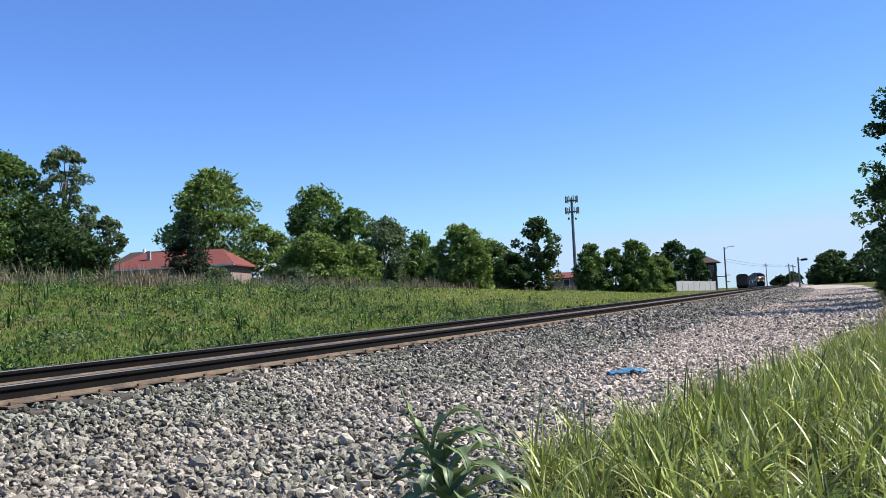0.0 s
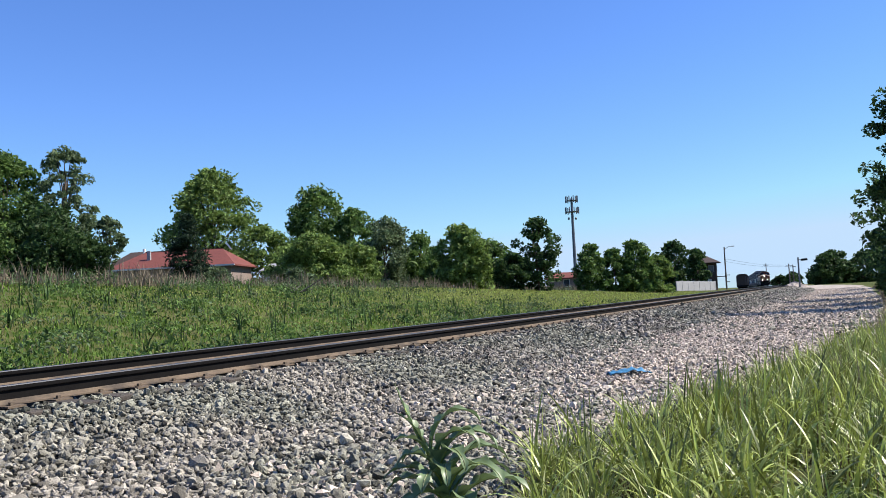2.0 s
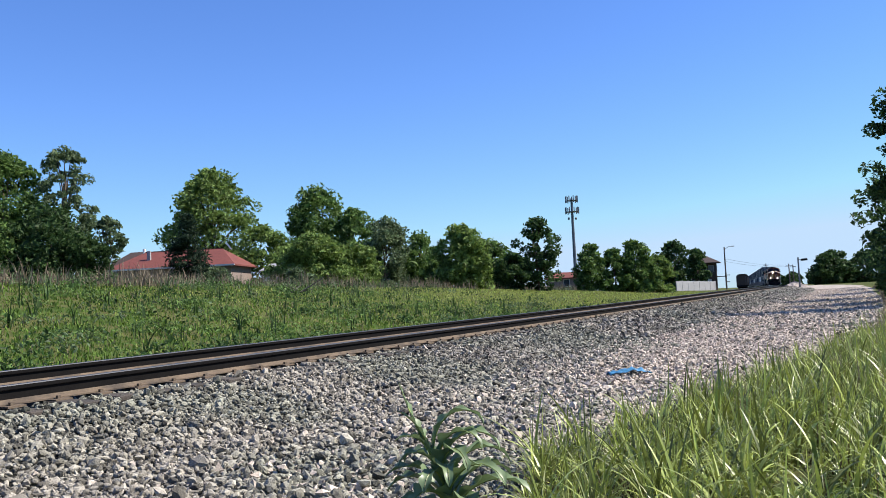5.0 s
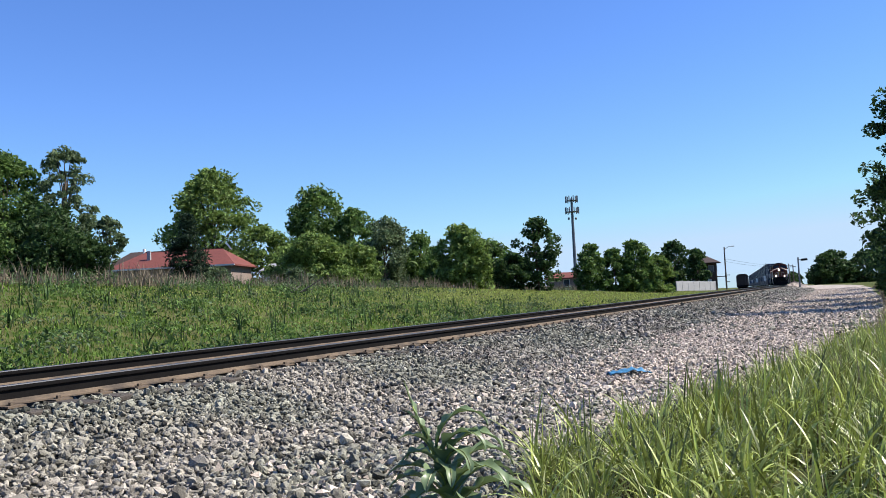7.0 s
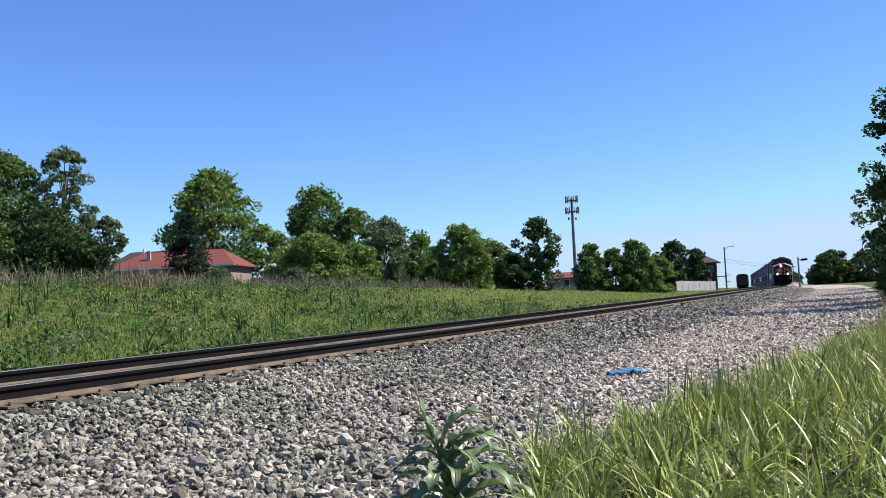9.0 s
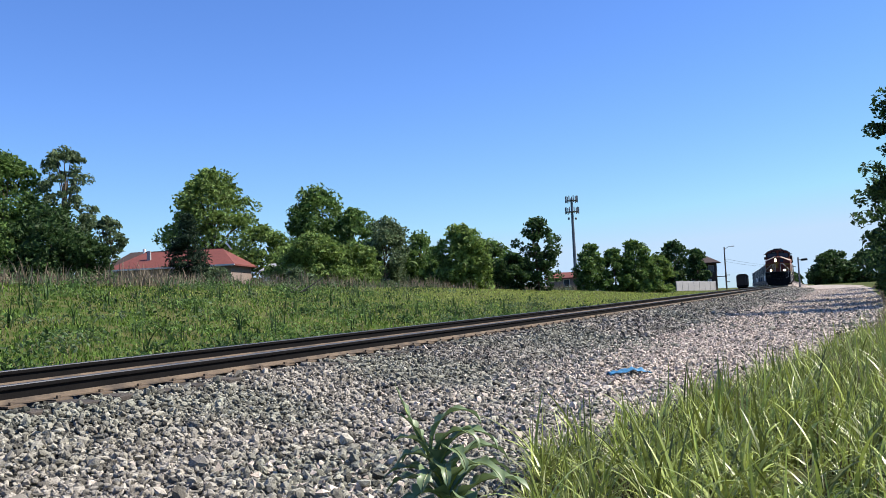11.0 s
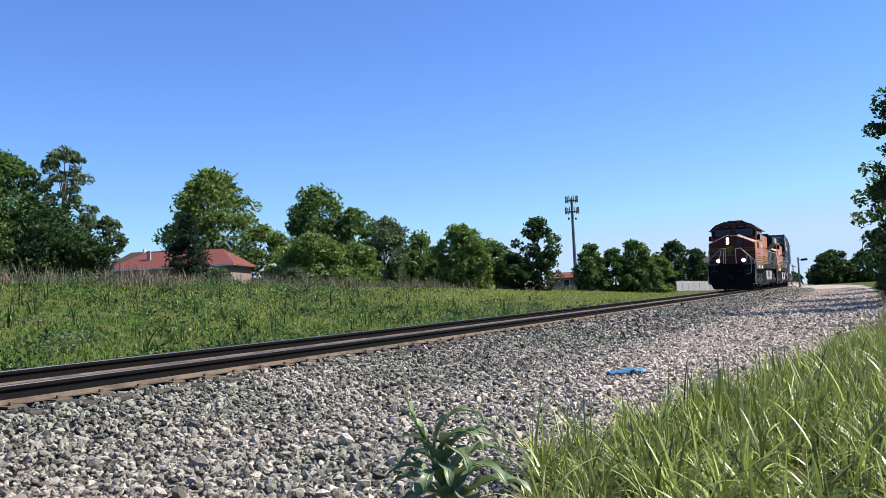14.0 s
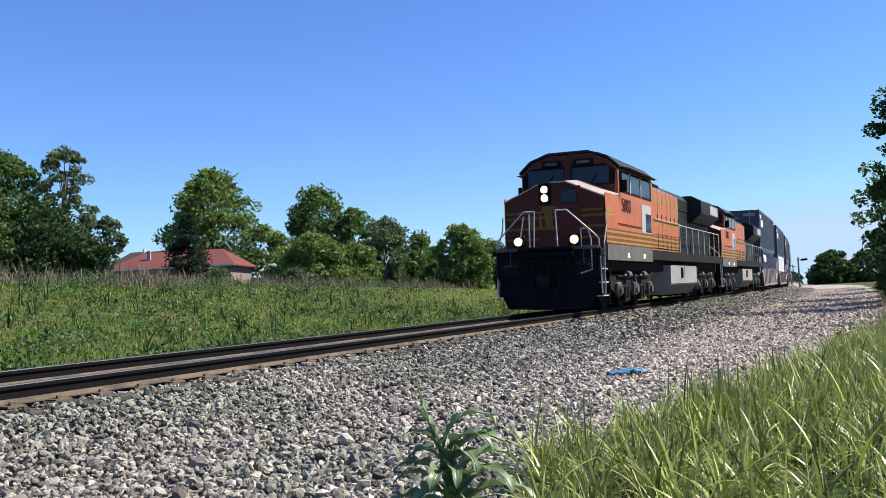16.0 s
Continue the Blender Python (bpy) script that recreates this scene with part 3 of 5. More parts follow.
    part("handrail", Shape().pipe([(1.05, -0.74, 1.98), (1.05, -0.62, 2.66)], 0.02), M["silver"], L, "pale grey handrail")
    part("cut_lever", Shape().pipe([(1.2, -1.3, 1.25), (1.25, 0.3, 1.22), (1.2, 1.35, 1.34)], 0.016), M["grime"], L)
    part("placard", Shape().box(1.0, 1.012, -0.2, 0.25, 1.82, 2.1), M["maroon"], L)
    # cab
    roof = [(-1.53, 4.11), (-1.18, 4.41), (-0.60, 4.61), (0.60, 4.61), (1.18, 4.41), (1.53, 4.11)]
    body = [(-W2, 1.72), (W2, 1.72), (W2, 4.08), (1.16, 4.39), (0.58, 4.59), (-0.58, 4.59), (-1.16, 4.39), (-W2, 4.08)]
    part("cab_body", Shape().prism(body, "x", -6.0, -1.5), M["orange"], L)
    part("cab_roof", Shape().prism([*roof, (1.53, 4.17), (1.19, 4.48), (0.61, 4.68), (-0.61, 4.68), (-1.19, 4.48), (-1.53, 4.17)], "x", -6.2, -1.44), M["hood"], L, "dark cab roof")
    # Cab front in the same shade-darkened red as the nose.
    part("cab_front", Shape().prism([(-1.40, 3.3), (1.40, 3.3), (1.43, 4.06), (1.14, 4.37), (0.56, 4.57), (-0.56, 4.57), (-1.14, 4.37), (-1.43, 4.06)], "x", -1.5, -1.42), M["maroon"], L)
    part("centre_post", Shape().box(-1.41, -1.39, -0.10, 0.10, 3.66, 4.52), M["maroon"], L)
    part("screen_surround", Shape().prism([(-1.41, 3.62), (1.41, 3.62), (1.42, 4.02), (1.12, 4.24), (-1.12, 4.24), (-1.42, 4.02)], "x", -1.425, -1.412), M["black"], L)
    for y0, y1 in ((-1.24, -0.12), (0.12, 1.24)):
        w = part("windscreen", Shape().box(-1.425, -1.40, y0, y1, 3.66, 4.18, 0.01), M["glass"], L)
        part("wiper", Shape().pipe([(-1.38, (y0 + y1) / 2, 3.66), (-1.37, (y0 + y1) / 2 + 0.25, 4.0)], 0.012), M["black"], w)
    for y0, y1 in ((-0.78, -0.2), (0.2, 0.78)):
        nb = part("number_board", Shape().box(-1.45, -1.36, y0, y1, 4.24, 4.42, 0.01), M["black"], L)
        part("number_bars", Shape().box(-1.362, -1.352, y0 + 0.1, y1 - 0.1, 4.29, 4.37), M["truck"], nb)
    for sg in (1, -1):
        y = sg * (W2 + 0.004)
        for x0, x1 in ((-2.75, -1.9), (-4.1, -2.95), (-5.5, -4.3)):
            part("side_window", Shape().box(x0, x1, y - 0.012, y + 0.014, 3.46, 4.00, 0.008), M["glass"], L)
        part("window_frame", Shape().box(-4.24, -4.16, y - 0.02, y + 0.03, 3.42, 4.04), M["silver"], L)
        part("window_frame", Shape().box(-2.90, -2.80, y - 0.02, y + 0.03, 3.42, 4.04), M["silver"], L)
        part("sun_shade", Shape().hull([(-5.6, y, 4.14), (-1.7, y, 4.14), (-5.6, y + sg * 0.26, 4.10), (-1.7, y + sg * 0.26, 4.10), (-5.6, y, 4.09), (-1.7, y, 4.09)]), M["hood"], L)
        part("mirror", Shape().box(-1.75, -1.70, y, y + sg * 0.2, 3.4, 3.75), M["black"], L)
        part("cab_door", Shape().box(-5.62, -4.30, y - 0.012, y + 0.012, 2.30, 3.22, 0.01), M["silver"], L, "pale grey side panel with dark opening")
        part("door_opening", Shape().box(-5.58, -4.80, y - 0.016, y + 0.018, 2.34, 2.95, 0.01), M["glass"], L)
    num = part("fleet_number", text_mesh("5083", 0.56, M["maroon"], "fleet_number"), M["maroon"], L, "dark red painted number")
    num.matrix_basis = Matrix.Translation((-2.35, W2 + 0.016, 3.02)) @ Matrix.Rotation(math.pi, 4, "Z") @ Matrix.Rotation(math.pi / 2, 4, "X")
    num2 = part("fleet_number", num.data, None, L)
    num2.matrix_basis = Matrix.Translation((-2.35, -W2 - 0.016, 3.02)) @ Matrix.Rotation(math.pi / 2, 4, "X")
    # electrical cabinet behind the cab and the long hood
    part("cabinet", Shape().box(-10.4, -6.0, -1.30, 1.44, 1.72, 3.90, 0.03), M["orange"], L)
    part("cabinet_top", Shape().hull([(-10.4, -1.3, 3.90), (-6.0, -1.3, 3.90), (-10.4, 1.4, 3.90), (-6.0, 1.4, 3.90), (-10.4, -0.8, 4.25), (-6.0, -0.8, 4.25), (-10.4, 0.8, 4.25), (-6.0, 0.8, 4.25)]), M["truck"], L, "dusty grey sloped top")
    part("hood", Shape().prism([(-0.92, 1.72), (0.92, 1.72), (0.92, 4.05), (0.7, 4.3), (-0.7, 4.3), (-0.92, 4.05)], "x", -10.6, -10.3), M["orange"], L)
    part("engine_hood", Shape().prism([(-0.92, 1.72), (0.92, 1.72), (0.92, 4.05), (0.7, 4.3), (-0.7, 4.3), (-0.92, 4.05)], "x", -15.6, -10.6), M["hood"], L, "dark engine hood")
    part("hood_top", Shape().prism([(-0.95, 3.62), (0.95, 3.62), (0.95, 4.08), (0.72, 4.34), (-0.72, 4.34), (-0.95, 4.08)], "x", -15.6, -10.4), M["hood"], L, "dark hood top")
    part("rear_hood", Shape().box(-20.2, -15.6, -0.95, 0.95, 1.72, 3.7, 0.02), M["hood"], L)
    wing = [(-1.50, 3.60), (-1.10, 3.25), (1.10, 3.25), (1.50, 3.60), (1.50, 4.12), (1.1, 4.36), (-1.1, 4.36), (-1.50, 4.12)]
    rad = part("radiator", Shape().prism(wing, "x", -20.0, -15.3), M["hood"], L, "dark winged radiator housing")
    part("grille", Shape().box(-19.7, -17.6, 1.495, 1.515, 3.66, 4.06), M["silver"], rad, "pale radiator shutters")
    part("grille", Shape().box(-19.7, -17.6, -1.515, -1.495, 3.66, 4.06), M["silver"], rad)
    part("exhaust", Shape().box(-12.4, -11.4, -0.35, 0.35, 4.3, 4.62, 0.05), M["black"], L)
    part("horn", Shape().tube((-6.9, 0.55, 4.40), (-6.4, 0.55, 4.45), 0.05, 0.11, n=10).tube((-6.9, 0.75, 4.35), (-6.45, 0.75, 4.39), 0.04, 0.09, n=10).box(-7.0, -6.8, 0.45, 0.85, 4.2, 4.45), M["black"], L)
    part("air_conditioner", Shape().box(-4.3, -3.2, -0.6, 0.5, 4.66, 4.86, 0.06), M["hood"], L)
    part("antenna", Shape().tube((-2.2, 0.2, 4.66), (-2.2, 0.2, 4.72), 0.18, n=12), M["silver"], L)
    # hood doors with raised edges, camera side and far side
    for sg in (1, -1):
        for i in range(6):
            x = -6.06 - i * 0.72
            y = 1.445 if sg > 0 else -1.305
            d = part("cabinet_door", Shape().box(x - 0.70, x, y - 0.012, y + 0.012, 2.36, 3.86, 0.008), M["orange"], L)
            part("latch", Shape().box(x - 0.62, x - 0.57, y - 0.03, y + 0.03, 2.9, 3.05), M["black"], d)
            part("foot_panel", Shape().box(x - 0.66, x - 0.04, y - 0.008, y + 0.010, 1.87, 1.90), M["black"], d)
            part("emblem_bar", Shape().box(x - 0.62, x - 0.10, y - 0.015, y + 0.016, 3.45, 3.68), M["yellow"], d, "yellow painted lettering bar")
            part("emblem_bar", Shape().box(x - 0.50, x - 0.20, y - 0.015, y + 0.016, 2.55, 2.85 + 0.1 * (i % 2)), M["yellow"], d, "yellow painted lettering bar")
        for i in range(6):
            x = -10.5 - i * 0.86
            y = sg * 0.925
            part("hood_door", Shape().box(x - 0.80, x, y - 0.012, y + 0.012, 2.2, 3.55, 0.008), M["hood"], L)
        for i in range(5):
            for z in (2.45, 2.62, 2.79):
                part("louvre", Shape().box(-11.1 - i * 0.86, -10.7 - i * 0.86, sg * 0.937 - 0.008, sg * 0.937 + 0.012, z, z + 0.08, 0.006), M["grime"], L)
        ys = sg * (W2 + 0.016)
        yc = 1.443 if sg > 0 else -1.303
        for i in range(7):
            x = -6.04 - i * 0.72
            part("door_seam", Shape().box(x - 0.025, x + 0.025, yc - 0.008, yc + 0.012, 1.86, 3.88), M["black"], L)
        part("stripe_ground", Shape().box(-10.39, -6.0, yc - 0.004, yc + 0.004, 1.86, 2.30), M["stripe_ground"], L)
        part("stripe_ground", Shape().box(-5.99, -0.02, ys - 0.006, ys - 0.001, 1.86, 2.29), M["stripe_ground"], L)
        part("hood_rail", Shape().pipe([(-6.1, sg * 1.50, 2.86), (-10.3, sg * 1.50, 2.86)], 0.018), M["silver"], L)
        # stripes low along nose, cab and cabinet
        for z0, z1 in ((1.885, 1.94), (2.02, 2.08), (2.17, 2.235)):
            part("stripe", stripes(Shape(), -5.99, -0.02, ys, z0, z1), M["yellow"], L, "yellow painted stripe")
            part("stripe", stripes(Shape(), -10.38, -6.01, (1.446 if sg > 0 else -1.306), z0, z1), M["yellow"], L, "yellow painted stripe")
        for z0, z1 in ((2.62, 2.70), (2.74, 2.82)):
            part("stripe", stripes(Shape(), -0.85, -0.02, ys, z0, z1), M["yellow"], L, "yellow painted stripe")
        part("stripe", stripes(Shape(), -4.2, -1.3, ys, 2.44, 2.48), M["maroon"], L)
        # walkway rails
        for i in range(8):
            x = -10.6 - i * 1.36
            part("stanchion", Shape().tube((x, sg * 1.44, 1.72), (x, sg * 1.44, 2.85), 0.022, n=6), M["silver"], L)
        part("handrail", Shape().pipe([(-10.5, sg * 1.44, 2.85), (-20.2, sg * 1.44, 2.85)], 0.022), M["silver"], L, "pale grey handrail")
        for x in (-2.2, -4.2):
            part("marker", Shape().box(x - 0.09, x + 0.09, sg * 1.54 - 0.008, sg * 1.54 + 0.008, 1.50, 1.62), M["amber"], L, "small amber marker")
        part("window_band", Shape().box(-5.75, -1.66, sg * W2 - 0.008, sg * W2 + 0.009, 3.40, 4.06, 0.004), M["black"], L)
    # Traction gear as oversized dark blocks, filling in the shade below the frame.
    for x0, x1 in ((-6.4, -1.5), (-19.3, -14.4)):
        part("traction_gear", Shape().box(x0 - 0.4, x1 + 0.4, -0.66, 0.66, 0.12, 1.1, 0.08), M["grime"], L)
    part("underframe", Shape().box(-20.2, 0.4, -1.2, 1.2, 1.1, 1.5, 0.02), M["grime"], L)
    # tank
    tank = [(-1.46, 1.32), (-1.46, 0.66), (-1.18, 0.26), (1.18, 0.26), (1.46, 0.66), (1.46, 1.32)]
    tk = part("fuel_tank", Shape().prism(tank, "x", -13.8, -8.6), M["tank"], L, "dusty pale grey fuel tank")
    for sg in (1, -1):
        part("tank_skirt", Shape().hull([(x, sg * (1.474 - 0.28 * (0.66 - z) / 0.40) + d, z) for x in (-13.78, -8.62) for z in (0.60, 0.28) for d in (0.0, 0.012)]), M["sill"], tk, "dark slanted lower edge of the tank")
        part("tank_seam", Shape().box(-11.22, -11.18, sg * 1.462 - 0.006, sg * 1.462 + 0.006, 0.68, 1.30), M["sill"], tk)
    part("tank_filler", Shape().box(-10.7, -10.5, 1.45, 1.52, 0.85, 1.25, 0.02), M["black"], tk)
    part("air_tank", Shape().tube((-14.6, 1.2, 1.15), (-13.8, 1.2, 1.15), 0.2, n=12), M["grime"], L)
    axles = build_truck(L, -3.9, 4.0, 0.53, 1.15, M["grime"]) + build_truck(L, -16.9, 4.0, 0.53, 1.15, M["grime"])
    for o in L.children_recursive:
        if o.type == "MESH" and o.name.split(".")[0] != "fleet_number":
            for v in o.data.vertices:
                if v.co.x > 0.1:
                    v.co.x = 0.1 + (v.co.x - 0.1) * 0.72
    part("rear_coupler", Shape().box(-20.75, -20.3, -0.12, 0.12, 0.78, 0.98, 0.03), M["grime"], L)
    return L


def build_container(length, mat, ribs, name_label, band, H=2.89):
    """A corrugated box; x = 0 at its middle, z = 0 at its floor."""
    Wd = 1.295
    c = tagged(new("shipping_container"), name_label, "shipping container", group="containers on the train")
    h = length / 2
    part("shell", Shape().box(-h + 0.03, h - 0.03, -Wd + 0.03, Wd - 0.03, 0.05, H - 0.03), mat, c)
    for sg in (-1, 1):
        sh = Shape()
        for i in range(ribs):
            x = -h + 0.3 + (2 * h - 0.6) * i / (ribs - 1)
            sh.box(x - 0.09, x + 0.09, sg * (Wd - 0.034), sg * (Wd - 0.004), 0.16, H - 0.14)
        part("corrugation", sh, mat, c)["kind"] = "stuff"
    for sg in (-1, 1):
        part("top_rail", Shape().box(-h, h, sg * Wd - 0.04, sg * Wd + 0.002, H - 0.14, H, 0.01), mat, c)
        part("bottom_rail", Shape().box(-h, h, sg * Wd - 0.04, sg * Wd + 0.002, 0.0, 0.16, 0.01), mat, c)
        for x in (-h, h):
            part("corner_post", Shape().box(x - 0.06 if x > 0 else x - 0.002, x + 0.002 if x > 0 else x + 0.06, sg * Wd - 0.08, sg * Wd + 0.004, 0, H, 0.01), mat, c)
    for x in (-h + 0.02, h - 0.05):
        for y in (-0.65, 0.65):
            part("end_door", Shape().box(x, x + 0.03, y - 0.6, y + 0.6, 0.12, H - 0.14, 0.005), mat, c)
            part("lock_rod", Shape().tube((x + (0.05 if x > 0 else -0.02), y, 0.1), (x + (0.05 if x > 0 else -0.02), y, H - 0.1), 0.02, n=6), M["silver"], c)
    if band:
        part("end_marking", Shape().box(h - 0.005, h + 0.008, 0.2, 1.0, H - 0.45, H - 0.25).box(h - 0.005, h + 0.008, -1.0, -0.1, H - 0.62, H - 0.5), M["tank"], c, "grey bars of small lettering on the end")
        part("lettering_bar", Shape().box(h - 3.4, h - 1.4, Wd - 0.001, Wd + 0.008, 1.7, 2.2), band, c, "pale block of faded lettering")
        part("lettering_bar", Shape().box(h - 2.0, h - 0.6, Wd - 0.001, Wd + 0.008, H - 0.6, H - 0.35), band, c)
    return c


WELL = 20.3


def build_well_car():
    """x = 0 at the middle."""
    w = tagged(new("well_car"), "dusty red-grey articulated well car carrying stacked containers", "rail car", group="train")
    h = 8.4
    for sg in (-1, 1):
        prof = [(-h, 1.25), (-h + 1.2, 1.5), (h - 1.2, 1.5), (h, 1.25), (h, 1.0), (h - 0.8, 0.22), (-h + 0.8, 0.22), (-h, 1.0)]
        sd = part("well_side", Shape().prism(prof, "y", sg * 1.40 - 0.05, sg * 1.40 + 0.05), M["well"], w)
        for i in range(11):
            x = -h + 1.4 + i * (2 * h - 2.8) / 10
            part("rib", Shape().box(x - 0.05, x + 0.05, sg * 1.45 - 0.03, sg * 1.45 + 0.04, 0.42, 1.46), M["well"], sd)
        part("placard", Shape().box(-h + 2.2, -h + 3.6, sg * 1.5 - 0.004, sg * 1.5 + 0.004, 0.7, 1.2), M["silver"], sd)
    part("well_floor", Shape().box(-h + 0.8, h - 0.8, -1.38, 1.38, 0.24, 0.335), M["grime"], w)
    for sg in (-1, 1):
        part("end_platform", Shape().box(sg * h, sg * (WELL / 2 - 0.25), -1.2, 1.2, 1.02, 1.25, 0.02), M["well"], w)
        part("end_ladder", Shape().pipe([(sg * (h + 0.3), 1.3, 1.2), (sg * (h + 0.3), 1.3, 2.3), (sg * (h + 0.9), 1.3, 2.3), (sg * (h + 0.9), 1.3, 1.2)], 0.025), M["silver"], w)
    part("drawbar", Shape().box(-WELL / 2 - 0.05, -h, -0.12, 0.12, 0.78, 0.98).box(h, WELL / 2 + 0.05, -0.12, 0.12, 0.78, 0.98), M["grime"], w)
    build_truck(w, WELL / 2 - 1.35, 1.75, 0.46, 1.0, M["grime"])
    build_truck(w, -WELL / 2 + 1.35, 1.75, 0.46, 1.0, M["grime"])
    return w


SPEED = [-0.0002393070988, 0.0100546597594, -0.0357383383, -21.7312593397, 346.1493355169]


def nose_at(t):
    return float(np.polyval(SPEED, t)) + 0.45


def stand(s, up=0.0):
    """The pose of a vehicle whose own origin is at s, facing the camera's way."""
    th = float(heading(s))
    p = canted(s, 0.0, up)
    return Matrix.Translation(Vector(p)) @ Matrix.Rotation(math.atan2(-math.cos(th), -math.sin(th)), 4, "Z") @ Matrix.Rotation(CANT / 1.5, 4, "X")


def build_train():
    """Returns (vehicle, distance of its origin behind the first nose, height) of all that rolls."""
    out = []
    lead = build_loco()
    out.append((lead, 0.0, 0.0))
    second = copy_thing(lead, Matrix.Identity(4))
    tagged(second, "trailing orange diesel locomotive with yellow stripes, coupled behind the first")
    out.append((second, 21.7, 0.0))
    well = build_well_car()
    kinds = [build_container(16.15, M["box_slate"], 42, "slate blue corrugated container, upper of a stack", M["box_white"]),
             build_container(12.19, M["box_navy"], 34, "navy blue corrugated container in the well", M["box_white"], 2.59),
             build_container(12.19, M["box_white"], 34, "white corrugated container in the well", None, 2.59)]
    used = set()
    rng = random.Random(4)
    for i in range(13):
        mid = 21.7 * 2 + WELL * (i + 0.5) - 0.8
        car = well if i == 0 else copy_thing(well, Matrix.Identity(4))
        out.append((car, mid, 0.0))
        for k, up in ((1 if i % 4 != 1 else 2, 0.34), (0, 0.34 + 2.6)):
            if k not in used:
                used.add(k)
                c = kinds[k]
            else:
                c = copy_thing(kinds[k], Matrix.Identity(4))
            out.append((c, mid, up))
    return out


train = build_train()


def motions():
    times = [i * 0.5 for i in range(33)]
    for thing, back, up in train:
        rows = [(t, stand(nose_at(t) + back, up)) for t in times]
        walk(thing, rows)
    sway = ((0, 0), (0.8, -1.0), (1.5, -2.2), (2.5, -0.5), (3.5, -2.0), (4.5, -0.8), (5.6, 1.0), (7, 2.0), (8, 0.8), (9, 5.2), (10, 2.0), (11.3, -1.5), (12.5, -0.3), (13.5, 1.2), (14.5, 0.2), (15.3, 3.0), (16, 6.2))
    walk(weed, [(t, Matrix.Translation(WEED) @ Matrix.Rotation(radians(a), 4, "Y") @ Matrix.Rotation(radians(a * 0.3), 4, "X")) for t, a in sway])
    frames = [i / FPS for i in range(481)]
    for loco in (train[0][0], train[1][0]):
        for ax in loco.children:
            if ax.name.startswith("wheelset"):
                place = ax.location.copy()
                walk(ax, [(t, Matrix.Translation(place) @ Matrix.Rotation((nose_at(0) - nose_at(t)) / 0.53, 4, "Y")) for t in frames])


# ---- plants ----
def turns(rng, n, flat=0.0):
    """Random turn matrices; flat near 1 keeps the leaf faces towards the sky."""
    q = rng.normal(size=(n, 4)) * np.array([1, 1 - flat, 1 - flat, 1])
    q /= np.linalg.norm(q, axis=1, keepdims=True)
    w, x, y, z = q.T
    return np.stack([1 - 2 * (y * y + z * z), 2 * (x * y - z * w), 2 * (x * z + y * w), 2 * (x * y + z * w), 1 - 2 * (x * x + z * z), 2 * (y * z - x * w), 2 * (x * z - y * w), 2 * (y * z + x * w), 1 - 2 * (x * x + y * y)], -1).reshape(n, 3, 3)


def leaf_mesh(name, rng, centres, size, mat, flat=0.4, fold=0.25, slim=0.55):
    """Folded leaf blades at the given centres: two triangles each side of the midrib."""
    n = len(centres)
    t = np.array([(-1, 0, 0), (0, -slim, fold), (1, 0, 0), (0, slim, fold)], float)
    v = t[None] * (size * rng.lognormal(0, 0.3, n))[:, None, None]
    v = np.einsum("nij,nkj->nki", turns(rng, n, flat), v) + np.asarray(centres)[:, None, :]
    f = (np.array([(0, 1, 2), (0, 2, 3)])[None] + (np.arange(n) * 4)[:, None, None]).reshape(-1, 3)
    return fast_mesh(name, v.reshape(-1, 3), f, mat)


def limb_mesh(name, paths, mat):
    sh = Shape()
    for pts, r0, r1 in paths:
        k = len(pts) - 1
        for i in range(k):
            sh.tube(pts[i], pts[i + 1], r0 + (r1 - r0) * i / k, r0 + (r1 - r0) * (i + 1) / k, n=6)
    return sh.mesh(name, mat, smooth=True)


